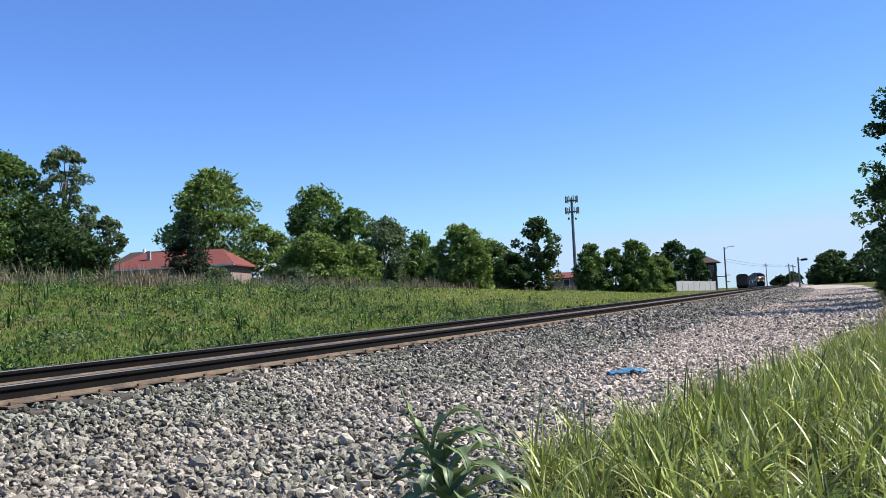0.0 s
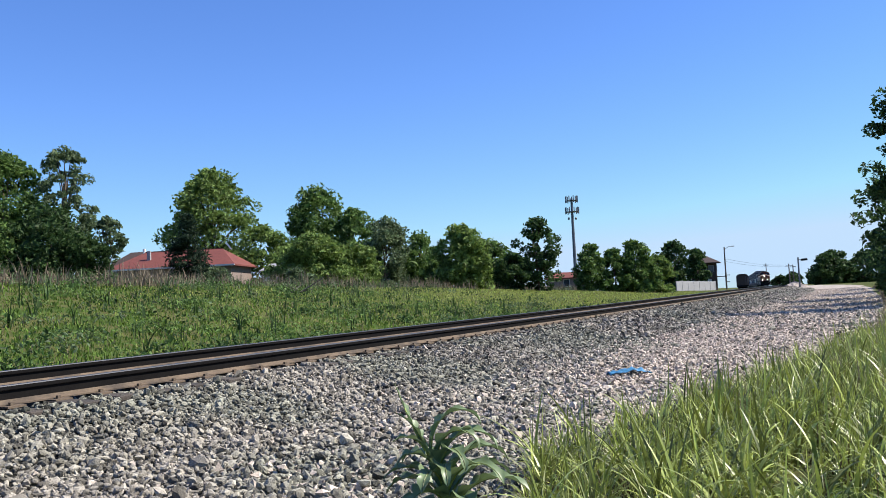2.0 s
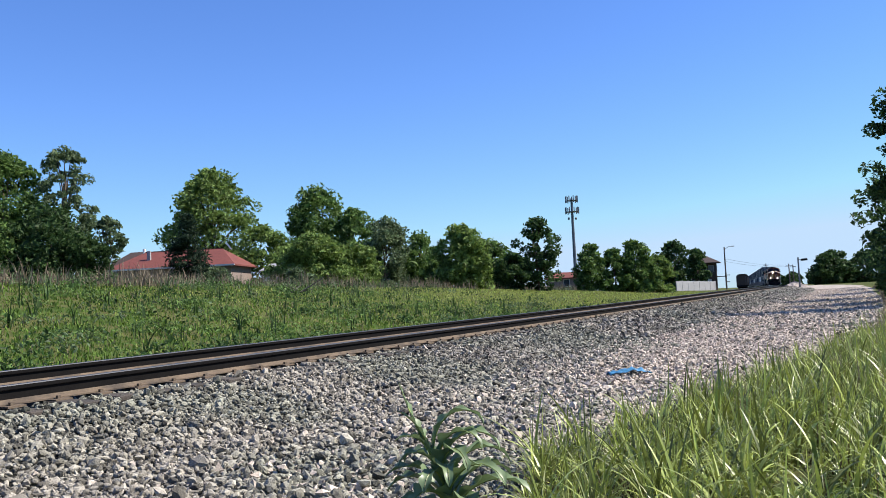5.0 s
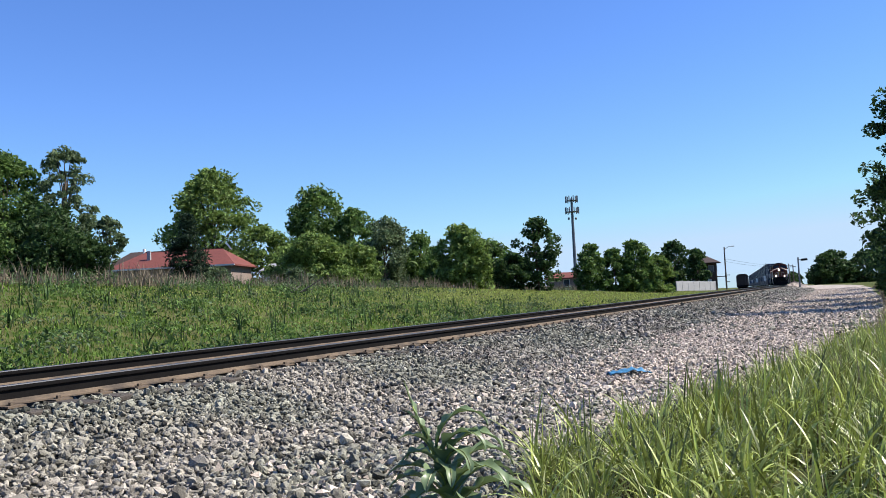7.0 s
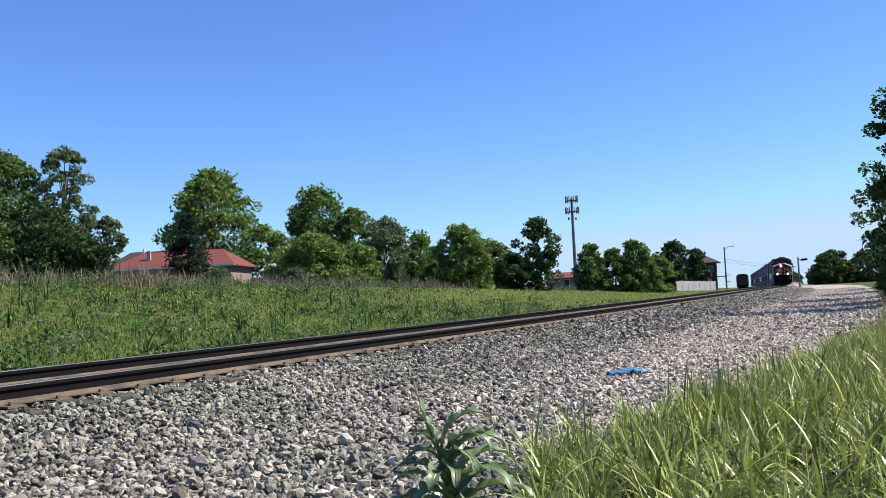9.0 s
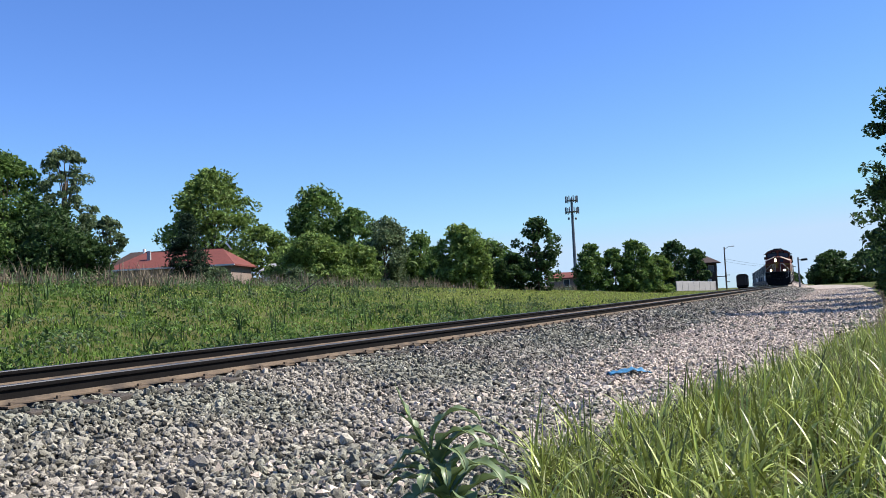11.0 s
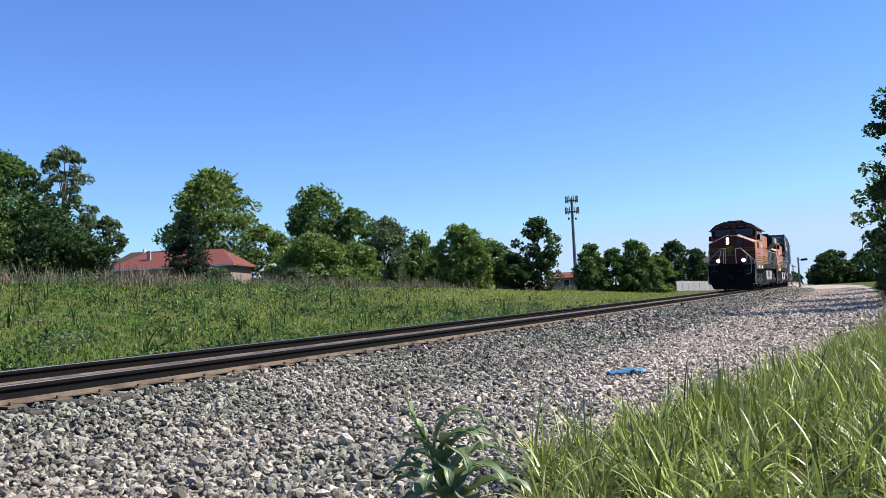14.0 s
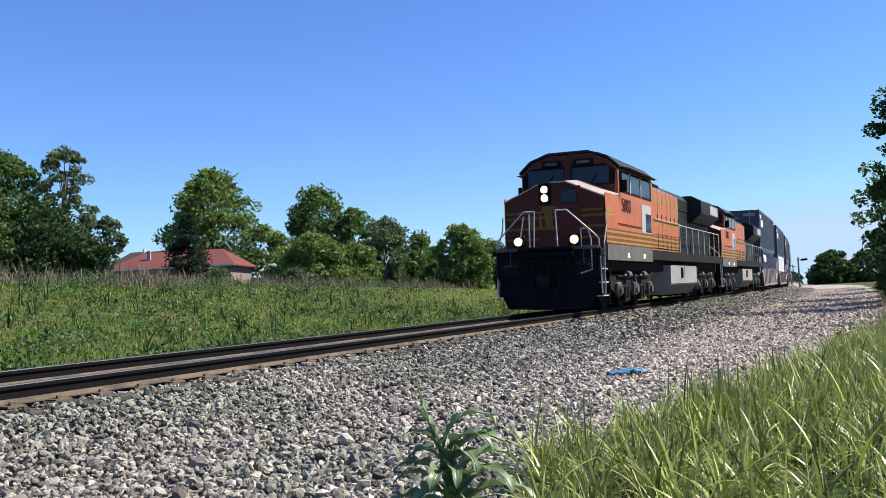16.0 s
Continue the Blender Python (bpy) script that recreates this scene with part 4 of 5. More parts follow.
def tree(base, height, radius, label, leaf="leaf_mid", leaves=9000, size=0.22, low=0.12, seed=1, clumps=60, airy=1.0, stems=1, name="tree", category="tree", top=1.0, spread=None):
    """A trunk with limbs and a crown of many leaf clumps; low: where the crown begins; top below 1 narrows the head."""
    rng = np.random.default_rng(seed)
    T = tagged(new(name), label, category)
    T.location = base
    paths, ends = [], []
    crown0 = height * low
    for st in range(stems):
        off = rng.normal(0, radius * 0.25, 2) if stems > 1 else np.zeros(2)
        lean = rng.normal(0, 0.04 * height, 2)
        pts = [Vector((off[0], off[1], -0.3))]
        for i in range(1, 6):
            u = i / 5 * 0.85
            pts.append(Vector((off[0] + lean[0] * u + rng.normal(0, 0.02) * height * 0.3, off[1] + lean[1] * u, height * u)))
        r = max(0.05, height * 0.018) / math.sqrt(stems)
        paths.append((pts, r, r * 0.25))
    # clump centres, over the shell of an egg, with some inside
    cs = []
    while len(cs) < clumps:
        u = rng.uniform(0, 1)
        prof = math.sin(math.pi * min(1, (u * 0.88 + 0.12)) ** top) ** 0.6
        a = rng.uniform(0, 2 * math.pi)
        rr = radius * prof * (0.35 + 0.65 * math.sqrt(rng.uniform(0, 1))) * (0.80 + 0.32 * math.sin(3 * a + seed) * math.sin(5 * u + seed * 2))
        cs.append((rr * math.cos(a), rr * math.sin(a), crown0 + (height - crown0) * u))
    cs = np.array(cs)
    for c in cs[:: max(1, clumps // 16)]:
        z0 = max(0.1 * height, c[2] * 0.62)
        a, b = Vector((0, 0, z0)), Vector(c)
        paths.append(([a, a.lerp(b, 0.5) + Vector((0, 0, 0.04 * height)), b], height * 0.007, height * 0.002))
    per = leaves // clumps
    cr = radius * 0.25 * airy
    pts = []
    for c in cs:
        k = rng.normal(0, 1, (per, 3))
        k /= np.linalg.norm(k, axis=1, keepdims=True)
        pts.append(c + k * (cr * rng.uniform(0.55, 1.35) * rng.uniform(0.2, 1, (per, 1)) ** 0.5) * np.array([1, 1, 0.7]))
    pts = np.concatenate(pts)
    pts = pts[pts[:, 2] > 0.05]
    part("trunk", limb_mesh("trunk", paths, M["bark"]), None, T)
    part("crown", leaf_mesh("crown", rng, pts, size, M[leaf]), None, T)
    return T


def spruce(base, height, radius, label, seed=1):
    rng = np.random.default_rng(seed)
    T = tagged(new("spruce"), label, "tree")
    T.location = base
    paths = [([Vector((0, 0, -0.3)), Vector((0, 0, height))], height * 0.02, 0.02)]
    pts = []
    tiers = 16
    for i in range(tiers):
        u = i / (tiers - 1)
        z, r = height * (0.06 + 0.92 * u), radius * (1 - u) ** 0.85 + 0.12
        for k in range(int(9 - 4 * u)):
            a = rng.uniform(0, 6.283)
            l = r * rng.uniform(0.75, 1.15)
            b = Vector((l * math.cos(a), l * math.sin(a), z - 0.16 * l))
            paths.append(([Vector((0, 0, z)), b], 0.03, 0.01))
            w = rng.uniform(0.15, 1, 110)[:, None]
            q = np.array(b)[None] * w + np.array((0, 0, z))[None] * (1 - w)
            q = q + rng.normal(0, 1, (110, 3)) * np.array([0.20, 0.20, 0.10]) * (0.5 + w) - np.array([0, 0, 0.12])
            pts.append(q)
    part("trunk", limb_mesh("trunk", paths, M["bark"]), None, T)
    part("crown", leaf_mesh("crown", rng, np.concatenate(pts), 0.19, M["leaf_spruce"], flat=0.2, slim=0.25), None, T)
    return T


def place(x, y, drop=0.0):
    """A place on the ground at x, y."""
    s, l = to_line(x, y)
    return Vector((x, y, float(ground_z(s, l)) - drop))


def to_line(x, y):
    cx, cy = X0 - math.cos(HEAD) / K, Y0 + math.sin(HEAD) / K
    dx, dy = x - cx, y - cy
    ang = math.atan2(-dy, dx)
    s = (HEAD - ang) / K
    if s > BEND_END:
        e = line_xyz(BEND_END, 0, 0)
        th = float(heading(BEND_END))
        ddx, ddy = x - e[0], y - e[1]
        return BEND_END + ddx * math.sin(th) + ddy * math.cos(th), ddx * math.cos(th) - ddy * math.sin(th)
    return s, math.hypot(dx, dy) - 1 / K


def build_trees():
    W, D = "broad green deciduous tree", "dark green dense tree"
    #    x, y, height, radius, leaf, leaves, size, low, seed, label
    rows = [
        (-30.2, 62, 9.6, 3.7, "leaf_mid", 16000, 0.14, 0.0, 11, "tall green tree with open upper branches", 1.0),
        (-35.5, 66, 8.8, 3.6, "leaf_mid", 9000, 0.15, 0.0, 40, "tall green tree at the field edge", 1.0),
        (-26.4, 63, 10.2, 2.9, "leaf_grey", 5200, 0.13, 0.36, 12, "tall thin tree with airy grey-green crown", 0.72),
        (-25.4, 58, 5.2, 3.5, "leaf_dark", 14000, 0.13, 0.0, 13, "dense dark bushy tree at the field edge", 1.0),
        (-28.6, 57, 4.3, 3.0, "leaf_mid", 9000, 0.13, 0.0, 41, "dense green bushy tree at the field edge", 1.0),
        (-22.6, 57, 3.4, 1.9, "leaf_dark", 6000, 0.13, 0.0, 14, "low dense dark bush at the field edge", 1.0),
        (-22.4, 60, 5.0, 1.2, "leaf_grey", 1600, 0.13, 0.45, 15, "thin tree with sparse pale leaves", 1.3),
        (-28.8, 112, 16.0, 6.4, "leaf_light", 13000, 0.24, 0.26, 16, "large bright green tree behind the house", 0.85),
        (-16.4, 120, 14.5, 5.6, "leaf_mid", 12000, 0.25, 0.15, 17, "large rounded green tree behind the field", 1.0),
        (-11.6, 118, 11.4, 4.2, "leaf_mid", 8000, 0.25, 0.15, 18, "rounded green tree behind the field", 1.0),
        (-21.2, 105, 8.2, 4.2, "leaf_light", 7500, 0.22, 0.05, 19, "bright green bushy tree near the house", 1.0),
        (-12.4, 86, 5.5, 4.2, "leaf_light", 11000, 0.18, 0.0, 20, "spreading light green willow-like tree", 1.0),
        (-8.6, 88, 4.6, 2.8, "leaf_light", 7000, 0.18, 0.0, 21, "light green bushy tree at the field edge", 1.0),
        (-6.0, 94, 7.6, 2.9, "leaf_grey", 7000, 0.18, 0.05, 22, "grey-green tree with feathery crown", 1.25),
        (-2.6, 100, 6.6, 3.2, "leaf_mid", 5000, 0.20, 0.05, 23, "small green tree behind the field", 1.0),
        (1.7, 82, 5.7, 2.9, "leaf_light", 10000, 0.17, 0.03, 24, "round bright green tree in the field", 1.0),
        (5.4, 100, 5.6, 3.0, "leaf_mid", 4500, 0.20, 0.0, 25, "green bushy tree behind the field", 1.0),
        (9.2, 88, 7.0, 2.3, "leaf_dark", 4600, 0.17, 0.05, 26, "dark tree with layered airy top", 1.15),
        (6.6, 87, 3.4, 2.2, "leaf_dark", 5000, 0.17, 0.0, 27, "low dense dark tree in the field", 1.0),
        (17.6, 108, 5.6, 2.3, "leaf_mid", 6000, 0.18, 0.0, 29, "round green bush beside the track", 1.0),
        (20.6, 109, 5.2, 2.0, "leaf_mid", 5000, 0.18, 0.0, 42, "round green bush beside the track", 1.0),
        (23.4, 110, 6.2, 2.7, "leaf_mid", 8000, 0.18, 0.0, 30, "leafy green tree beside the track", 1.0),
        (27.0, 114, 4.6, 2.5, "leaf_light", 5000, 0.18, 0.0, 31, "green bush beside the track", 1.0),
        (49.6, 194, 10.2, 4.4, "leaf_dark", 7500, 0.28, 0.05, 32, "dark weeping tree near the signal house", 1.0),
        (52.6, 187, 8.6, 2.7, "leaf_dark", 5500, 0.28, 0.05, 33, "dark weeping tree near the signal house", 1.0),
        (109, 257, 8.4, 4.8, "leaf_dark", 5500, 0.42, 0.0, 34, "far dark green tree by the gravel way", 1.0),
        (114, 262, 9.6, 6.5, "leaf_dark", 6000, 0.42, 0.0, 35, "far dark green tree by the gravel way", 1.0),
        (122, 262, 8.6, 6.0, "leaf_dark", 5000, 0.42, 0.0, 36, "far dark green tree by the gravel way", 1.0),
        (-16.5, 97, 3.4, 2.8, "leaf_mid", 4000, 0.18, 0.0, 70, "low green bush behind the tall weeds", 1.0),
        (-5.0, 100, 3.0, 2.6, "leaf_dark", 4000, 0.18, 0.0, 71, "low dark bush behind the tall weeds", 1.0),
        (-0.8, 93, 3.2, 2.4, "leaf_mid", 4000, 0.18, 0.0, 72, "low green bush behind the tall weeds", 1.0),
        (4.6, 91, 3.0, 2.2, "leaf_dark", 4000, 0.18, 0.0, 73, "low dark bush behind the tall weeds", 1.0),
        (-9.0, 106, 4.4, 3.4, "leaf_mid", 5000, 0.20, 0.0, 74, "green bush between the trees", 1.0),
        (30.5, 140, 3.8, 2.8, "leaf_mid", 3500, 0.22, 0.0, 76, "low green bush beside the track", 1.0),
        (-18.8, 74, 2.0, 1.6, "leaf_grey", 3000, 0.12, 0.0, 77, "low grey-green brush at the field edge", 1.2),
        (-12.0, 72, 1.7, 1.5, "leaf_grey", 2600, 0.12, 0.0, 78, "low grey-green brush at the field edge", 1.2),
        (-45, 80, 7.0, 5.0, "leaf_mid", 6000, 0.24, 0.0, 37, "green tree beyond the field", 1.0),
        (-33, 128, 8.0, 3.0, "leaf_mid", 3000, 0.28, 0.1, 39, "far green tree behind the house", 1.0),
    ]
    for x, y, h, r, leaf, n, size, low, seed, label, airy in rows:
        tree(place(x, y, 0.1), h, r, label, leaf, n, size, low, seed, airy=airy, clumps=max(34, n // 75))
    spruce(place(-25.0, 88), 8.2, 3.4, "dark blue-green spruce in front of the house", 7)
    # far wood along the line
    rng = np.random.default_rng(77)
    for i in range(7):
        x = 156 + i * 5.5 + rng.uniform(-2, 2)
        y = 420 + rng.uniform(-15, 15)
        tree(place(x, y, 0.5), rng.uniform(4.5, 6.5), rng.uniform(3.5, 5), "far dark green tree by the line", "leaf_dark", 1500, 0.8, 0.0, 50 + i, clumps=30)
    # trees by the gravel way
    rows = [(17.3, 33.0, 8.0, 2.1, "leaf_dark", 9000, 0.085, 0.03, 60, "tree with dark heart-shaped leaves overhanging the gravel way"),
            (20.2, 38.5, 6.0, 2.4, "leaf_dark", 6000, 0.10, 0.0, 61, "dense dark tree beside the gravel way"),
            (24.8, 47.0, 7.0, 2.8, "leaf_dark", 6500, 0.12, 0.0, 62, "dense dark tree beside the gravel way"),
            (32.0, 60.0, 7.0, 3.2, "leaf_dark", 6500, 0.15, 0.0, 63, "dense dark tree beside the gravel way"),
            (41.0, 78.0, 6.0, 3.4, "leaf_mid", 6000, 0.18, 0.0, 64, "dense tree beside the gravel way")]
    for x, y, h, r, leaf, n, size, low, seed, label in rows:
        tree(place(x, y, 0.05), h, r, label, leaf, n, size, low, seed, clumps=max(36, n // 110), stems=2)


build_trees()


# ---- buildings and posts ----
M["roof_red"] = material("red_shingle", (0.14, 0.036, 0.028), 0.85, vary=0.25, scale=1.5, fine=14, bump=0.3)
M["brick"] = material("brown_brick", (0.22, 0.17, 0.15), 0.9, vary=0.25, scale=2, fine=12, bump=0.2)
M["white_trim"] = material("white_trim_paint", (0.72, 0.72, 0.70), 0.6, vary=0.08, scale=2, fine=20, bump=0.02)
M["dark_wood"] = material("dark_brown_boards", (0.050, 0.032, 0.028), 0.8, vary=0.25, scale=2, fine=16, bump=0.2)
M["pane"] = material("window_pane", (0.03, 0.04, 0.05), 0.08, vary=0.1, scale=2, fine=12, bump=0.0)
M["concrete"] = material("pale_concrete", (0.27, 0.27, 0.28), 0.85, vary=0.15, scale=1, fine=12, bump=0.1)
M["galv"] = material("dull_galvanised_steel", (0.11, 0.125, 0.15), 0.55, 0.4, vary=0.15, scale=1, fine=10, bump=0.03)
M["pole_wood"] = material("weathered_pole_wood", (0.10, 0.085, 0.075), 0.9, vary=0.3, scale=2, fine=20, bump=0.3)


def hip_roof(sh, x0, x1, y0, y1, z0, z1, inset):
    return sh.hull([(x0, y0, z0), (x1, y0, z0), (x0, y1, z0), (x1, y1, z0), (x0, y0, z0 - 0.15), (x1, y0, z0 - 0.15), (x0, y1, z0 - 0.15), (x1, y1, z0 - 0.15), (x0 + inset, (y0 + y1) / 2, z1), (x1 - inset, (y0 + y1) / 2, z1)])


def build_house():
    h = tagged(new("house"), "low brown brick house with red hipped roof behind the field", "house")
    h.matrix_basis = Matrix.Translation((-27.0, 98.0, 1.9)) @ Matrix.Rotation(radians(-3), 4, "Z")
    part("wall", Shape().box(-7.6, 5.0, -4, 4, -1.0, 2.95), M["brick"], h, "brown brick wall")
    part("roof", hip_roof(Shape(), -8.2, 5.6, -4.6, 4.6, 3.0, 4.95, 2.6), M["roof_red"], h, "red shingle hipped roof")
    part("gutter", Shape().box(-8.2, 5.6, -4.68, -4.60, 2.86, 3.02), M["white_trim"], h)
    part("chimney", Shape().box(-4.5, -4.15, -2.4, -2.05, 3.6, 4.95, 0.02).box(-4.65, -4.0, -2.55, -1.9, 3.55, 3.8), M["concrete"], h, "pale vent stack on the roof")
    part("vent", Shape().tube((-5.7, 0, 4.6), (-5.7, 0, 5.35), 0.16, n=10), M["white_trim"], h)
    part("antenna_dish", Shape().hull([(3.9, 0, 4.8), (4.1, 0, 4.8), (3.3, 0, 5.55), (3.5, 0, 5.6), (3.9, 0.2, 4.8), (3.4, 0.2, 5.5)]), M["white_trim"], h, "white roof panel")
    part("roof_ridge", Shape().box(-5.6, 3.0, -0.08, 0.08, 4.92, 5.0), M["roof_red"], h)
    for x in (-6.1, -3.9, 0.5, 2.6):
        w = part("window", Shape().box(x - 0.75, x + 0.75, -4.06, -3.98, 0.95, 2.15), M["white_trim"], h)
        part("pane", Shape().box(x - 0.65, x - 0.04, -4.09, -4.05, 1.05, 2.05), M["pane"], w)
        part("pane", Shape().box(x + 0.04, x + 0.65, -4.09, -4.05, 1.05, 2.05), M["pane"], w)
        part("sill", Shape().box(x - 0.85, x + 0.85, -4.14, -4.0, 0.86, 0.95), M["concrete"], w)
    # second house whose roof shows behind
    g = tagged(new("house"), "dark roofed house half hidden behind the trees", "house")
    g.matrix_basis = Matrix.Translation((-38.5, 118.0, 2.2))
    part("wall", Shape().box(-5, 5, -4, 4, -1, 3.2), M["brick"], g)
    part("roof", hip_roof(Shape(), -5.5, 5.5, -4.5, 4.5, 3.3, 6.0, 3.0), M["dark_wood"], g)
    part("trim", Shape().box(-5.5, 5.5, -4.6, -4.5, 3.1, 3.3), M["white_trim"], g)
    # low pale building and house fronts between the trees
    for x, y, w, hh, mat, lab in ((-18.4, 101, 3.4, 2.9, "white_trim", "low white shed behind the trees"), (-5.4, 112, 2.6, 3.2, "brick", "brown house front between the trees"), (-2.6, 108, 1.9, 2.7, "brick", "small tan house front between the trees"), (17.4, 130, 5.0, 2.1, "brick", "low tan house beyond the field")):
        b = tagged(new("house"), lab, "house")
        b.matrix_basis = Matrix.Translation(place(x, y))
        part("wall", Shape().box(-w / 2, w / 2, -1.5, 1.5, -0.5, hh), M[mat], b)
        part("roof", hip_roof(Shape(), -w / 2 - 0.3, w / 2 + 0.3, -1.9, 1.9, hh + 0.1, hh + 0.9, 0.9), M["roof_red" if mat == "brick" else "concrete"], b)
        wn_ = part("window", Shape().box(-0.45, 0.45, -1.56, -1.48, 0.9, 2.0), M["white_trim"], b)
        part("pane", Shape().box(-0.38, 0.38, -1.59, -1.55, 0.97, 1.93), M["pane"], wn_)


def build_tower_house():
    h = tagged(new("signal_house"), "dark two-storey wooden signal house with hipped roof", "building")
    h.matrix_basis = Matrix.Translation((56.6, 196.0, -0.9)) @ Matrix.Rotation(radians(-18), 4, "Z")
    part("wall", Shape().box(-2.6, 2.6, -2.6, 2.6, -0.5, 5.4), M["dark_wood"], h)
    part("roof", hip_roof(Shape(), -3.5, 3.5, -3.5, 3.5, 5.5, 7.2, 3.2), M["dark_wood"], h)
    part("awning", Shape().box(2.4, 4.6, -3.0, 3.0, 2.35, 2.5), M["dark_wood"], h)
    for y in (-1.5, 0.0, 1.5):
        w = part("window", Shape().box(2.58, 2.66, y - 0.6, y + 0.6, 3.4, 4.9), M["concrete"], h)
        part("pane", Shape().box(2.65, 2.70, y - 0.5, y + 0.5, 3.5, 4.8), M["pane"], w)
    for x in (-1.5, 0.0, 1.5):
        w = part("window", Shape().box(x - 0.6, x + 0.6, -2.66, -2.58, 3.4, 4.9), M["concrete"], h)
        part("pane", Shape().box(x - 0.5, x + 0.5, -2.70, -2.65, 3.5, 4.8), M["pane"], w)
    part("door", Shape().box(0.4, 1.5, -2.68, -2.58, -0.4, 1.9), M["white_trim"], h)
    # pale wall panels beside it
    f = tagged(new("panel_wall"), "long pale concrete panel wall along the yard", "wall")
    a, b = Vector((42.6, 166.0, 0)), Vector((54.6, 182.0, 0))
    n = 7
    for i in range(n):
        p, q = a.lerp(b, i / n), a.lerp(b, (i + 0.94) / n)
        d = q - p
        z = float(ground_z(*to_line(p.x, p.y)))
        m = Matrix.Translation((p.x, p.y, z)) @ Matrix.Rotation(math.atan2(d.y, d.x), 4, "Z")
        part("panel", Shape().box(0, d.length, -0.08, 0.08, -0.4, 1.75, 0.02, m), M["concrete"], f)
        part("post", Shape().box(d.length, d.length + 0.2, -0.12, 0.12, -0.4, 1.85, 0.0, m), M["concrete"], f)


def build_posts():
    # mobile mast
    t = tagged(new("mobile_mast"), "tall grey steel monopole mast with antenna platforms", "mast")
    t.location = (39.4, 270.0, 0.0)
    part("pole", Shape().tube((0, 0, -1), (0, 0, 27.6), 0.58, 0.34, n=12), M["galv"], t)
    for z, r in ((27.0, 1.7), (23.6, 1.9)):
        pl = part("platform", Shape().tube((0, 0, z - 0.15), (0, 0, z), r, n=10), M["galv"], t)
        for k in range(9):
            a = k * 0.698
            part("antenna_panel", Shape().box(-0.14, 0.14, -0.1, 0.1, -0.7, 1.3, 0.0, Matrix.Translation((r * 1.05 * math.cos(a), r * 1.05 * math.sin(a), z)) @ Matrix.Rotation(a, 4, "Z")), M["galv"], pl)
    for a in (0.4, 3.4):
        part("dish", Shape().tube((1.0 * math.cos(a), math.sin(a), 21.5), (1.4 * math.cos(a), 1.4 * math.sin(a), 21.5), 0.35, n=10), M["galv"], t)
    # street lamp
    s = tagged(new("street_lamp"), "wooden pole with a street lamp on an arm", "street lamp")
    s.location = (62.5, 200.0, -0.9)
    part("pole", Shape().tube((0, 0, -0.5), (0, 0, 8.9), 0.2, 0.14), M["pole_wood"], s)
    part("arm", Shape().pipe([(0, 0, 8.4), (0.9, 0, 8.95), (1.6, 0, 9.0)], 0.05), M["galv"], s)
    part("lamp_head", Shape().hull([(1.5, -0.15, 9.0), (2.4, -0.15, 9.02), (1.5, 0.15, 9.0), (2.4, 0.15, 9.02), (1.6, 0, 9.15), (2.3, 0, 9.15), (1.9, 0, 8.9)]), M["galv"], s)
    part("crossarm", Shape().box(0.1, 0.9, -0.06, 0.06, 2.6, 2.75), M["pole_wood"], s)
    part("crossarm", Shape().box(0.1, 0.8, -0.06, 0.06, 1.1, 1.25), M["pole_wood"], s)
    # trackside signal
    g = tagged(new("signal_post"), "grey signal post with a dark round-ended arm", "railway signal")
    g.location = (74.8, 190.0, -1.6)
    part("post", Shape().tube((0, 0, -0.5), (0, 0, 6.3), 0.2, 0.16), M["galv"], g)
    part("signal_arm", Shape().tube((0.15, 0.05, 5.8), (0.9, 0.05, 5.85), 0.05).hull([(0.5, -0.06, 5.5), (2.0, -0.06, 5.6), (0.5, 0.06, 5.5), (2.0, 0.06, 5.6), (0.7, -0.06, 6.0), (1.9, -0.06, 6.05), (0.7, 0.06, 6.0), (1.9, 0.06, 6.05)]), M["black"], g, "dark signal arm")
    for x, y, hh in ((96.5, 252, 6.4), (101.5, 262, 6.2), (118.0, 330, 8.0)):
        u = tagged(new("utility_pole"), "far wooden utility pole", "utility pole")
        u.location = (x, y, -2.0)
        part("pole", Shape().tube((0, 0, -0.5), (0, 0, hh), 0.19, 0.14), M["pole_wood"], u)
        part("crossarm", Shape().box(-0.9, 0.9, -0.06, 0.06, hh - 0.7, hh - 0.55), M["pole_wood"], u)
    # wires from the lamp pole
    w = tagged(new("overhead_wire"), "thin sagging overhead wires", "wire")
    for z0, z1 in ((5.4, 4.0), (4.8, 3.6)):
        a, b = Vector((62.5, 200.0, z0)), Vector((96.5, 252.0, z1))
        pts = [a.lerp(b, i / 8) - Vector((0, 0, 0.5 * math.sin(math.pi * i / 8))) for i in range(9)]
        part("wire", Shape().pipe(pts, 0.02, n=4), M["black"], w)


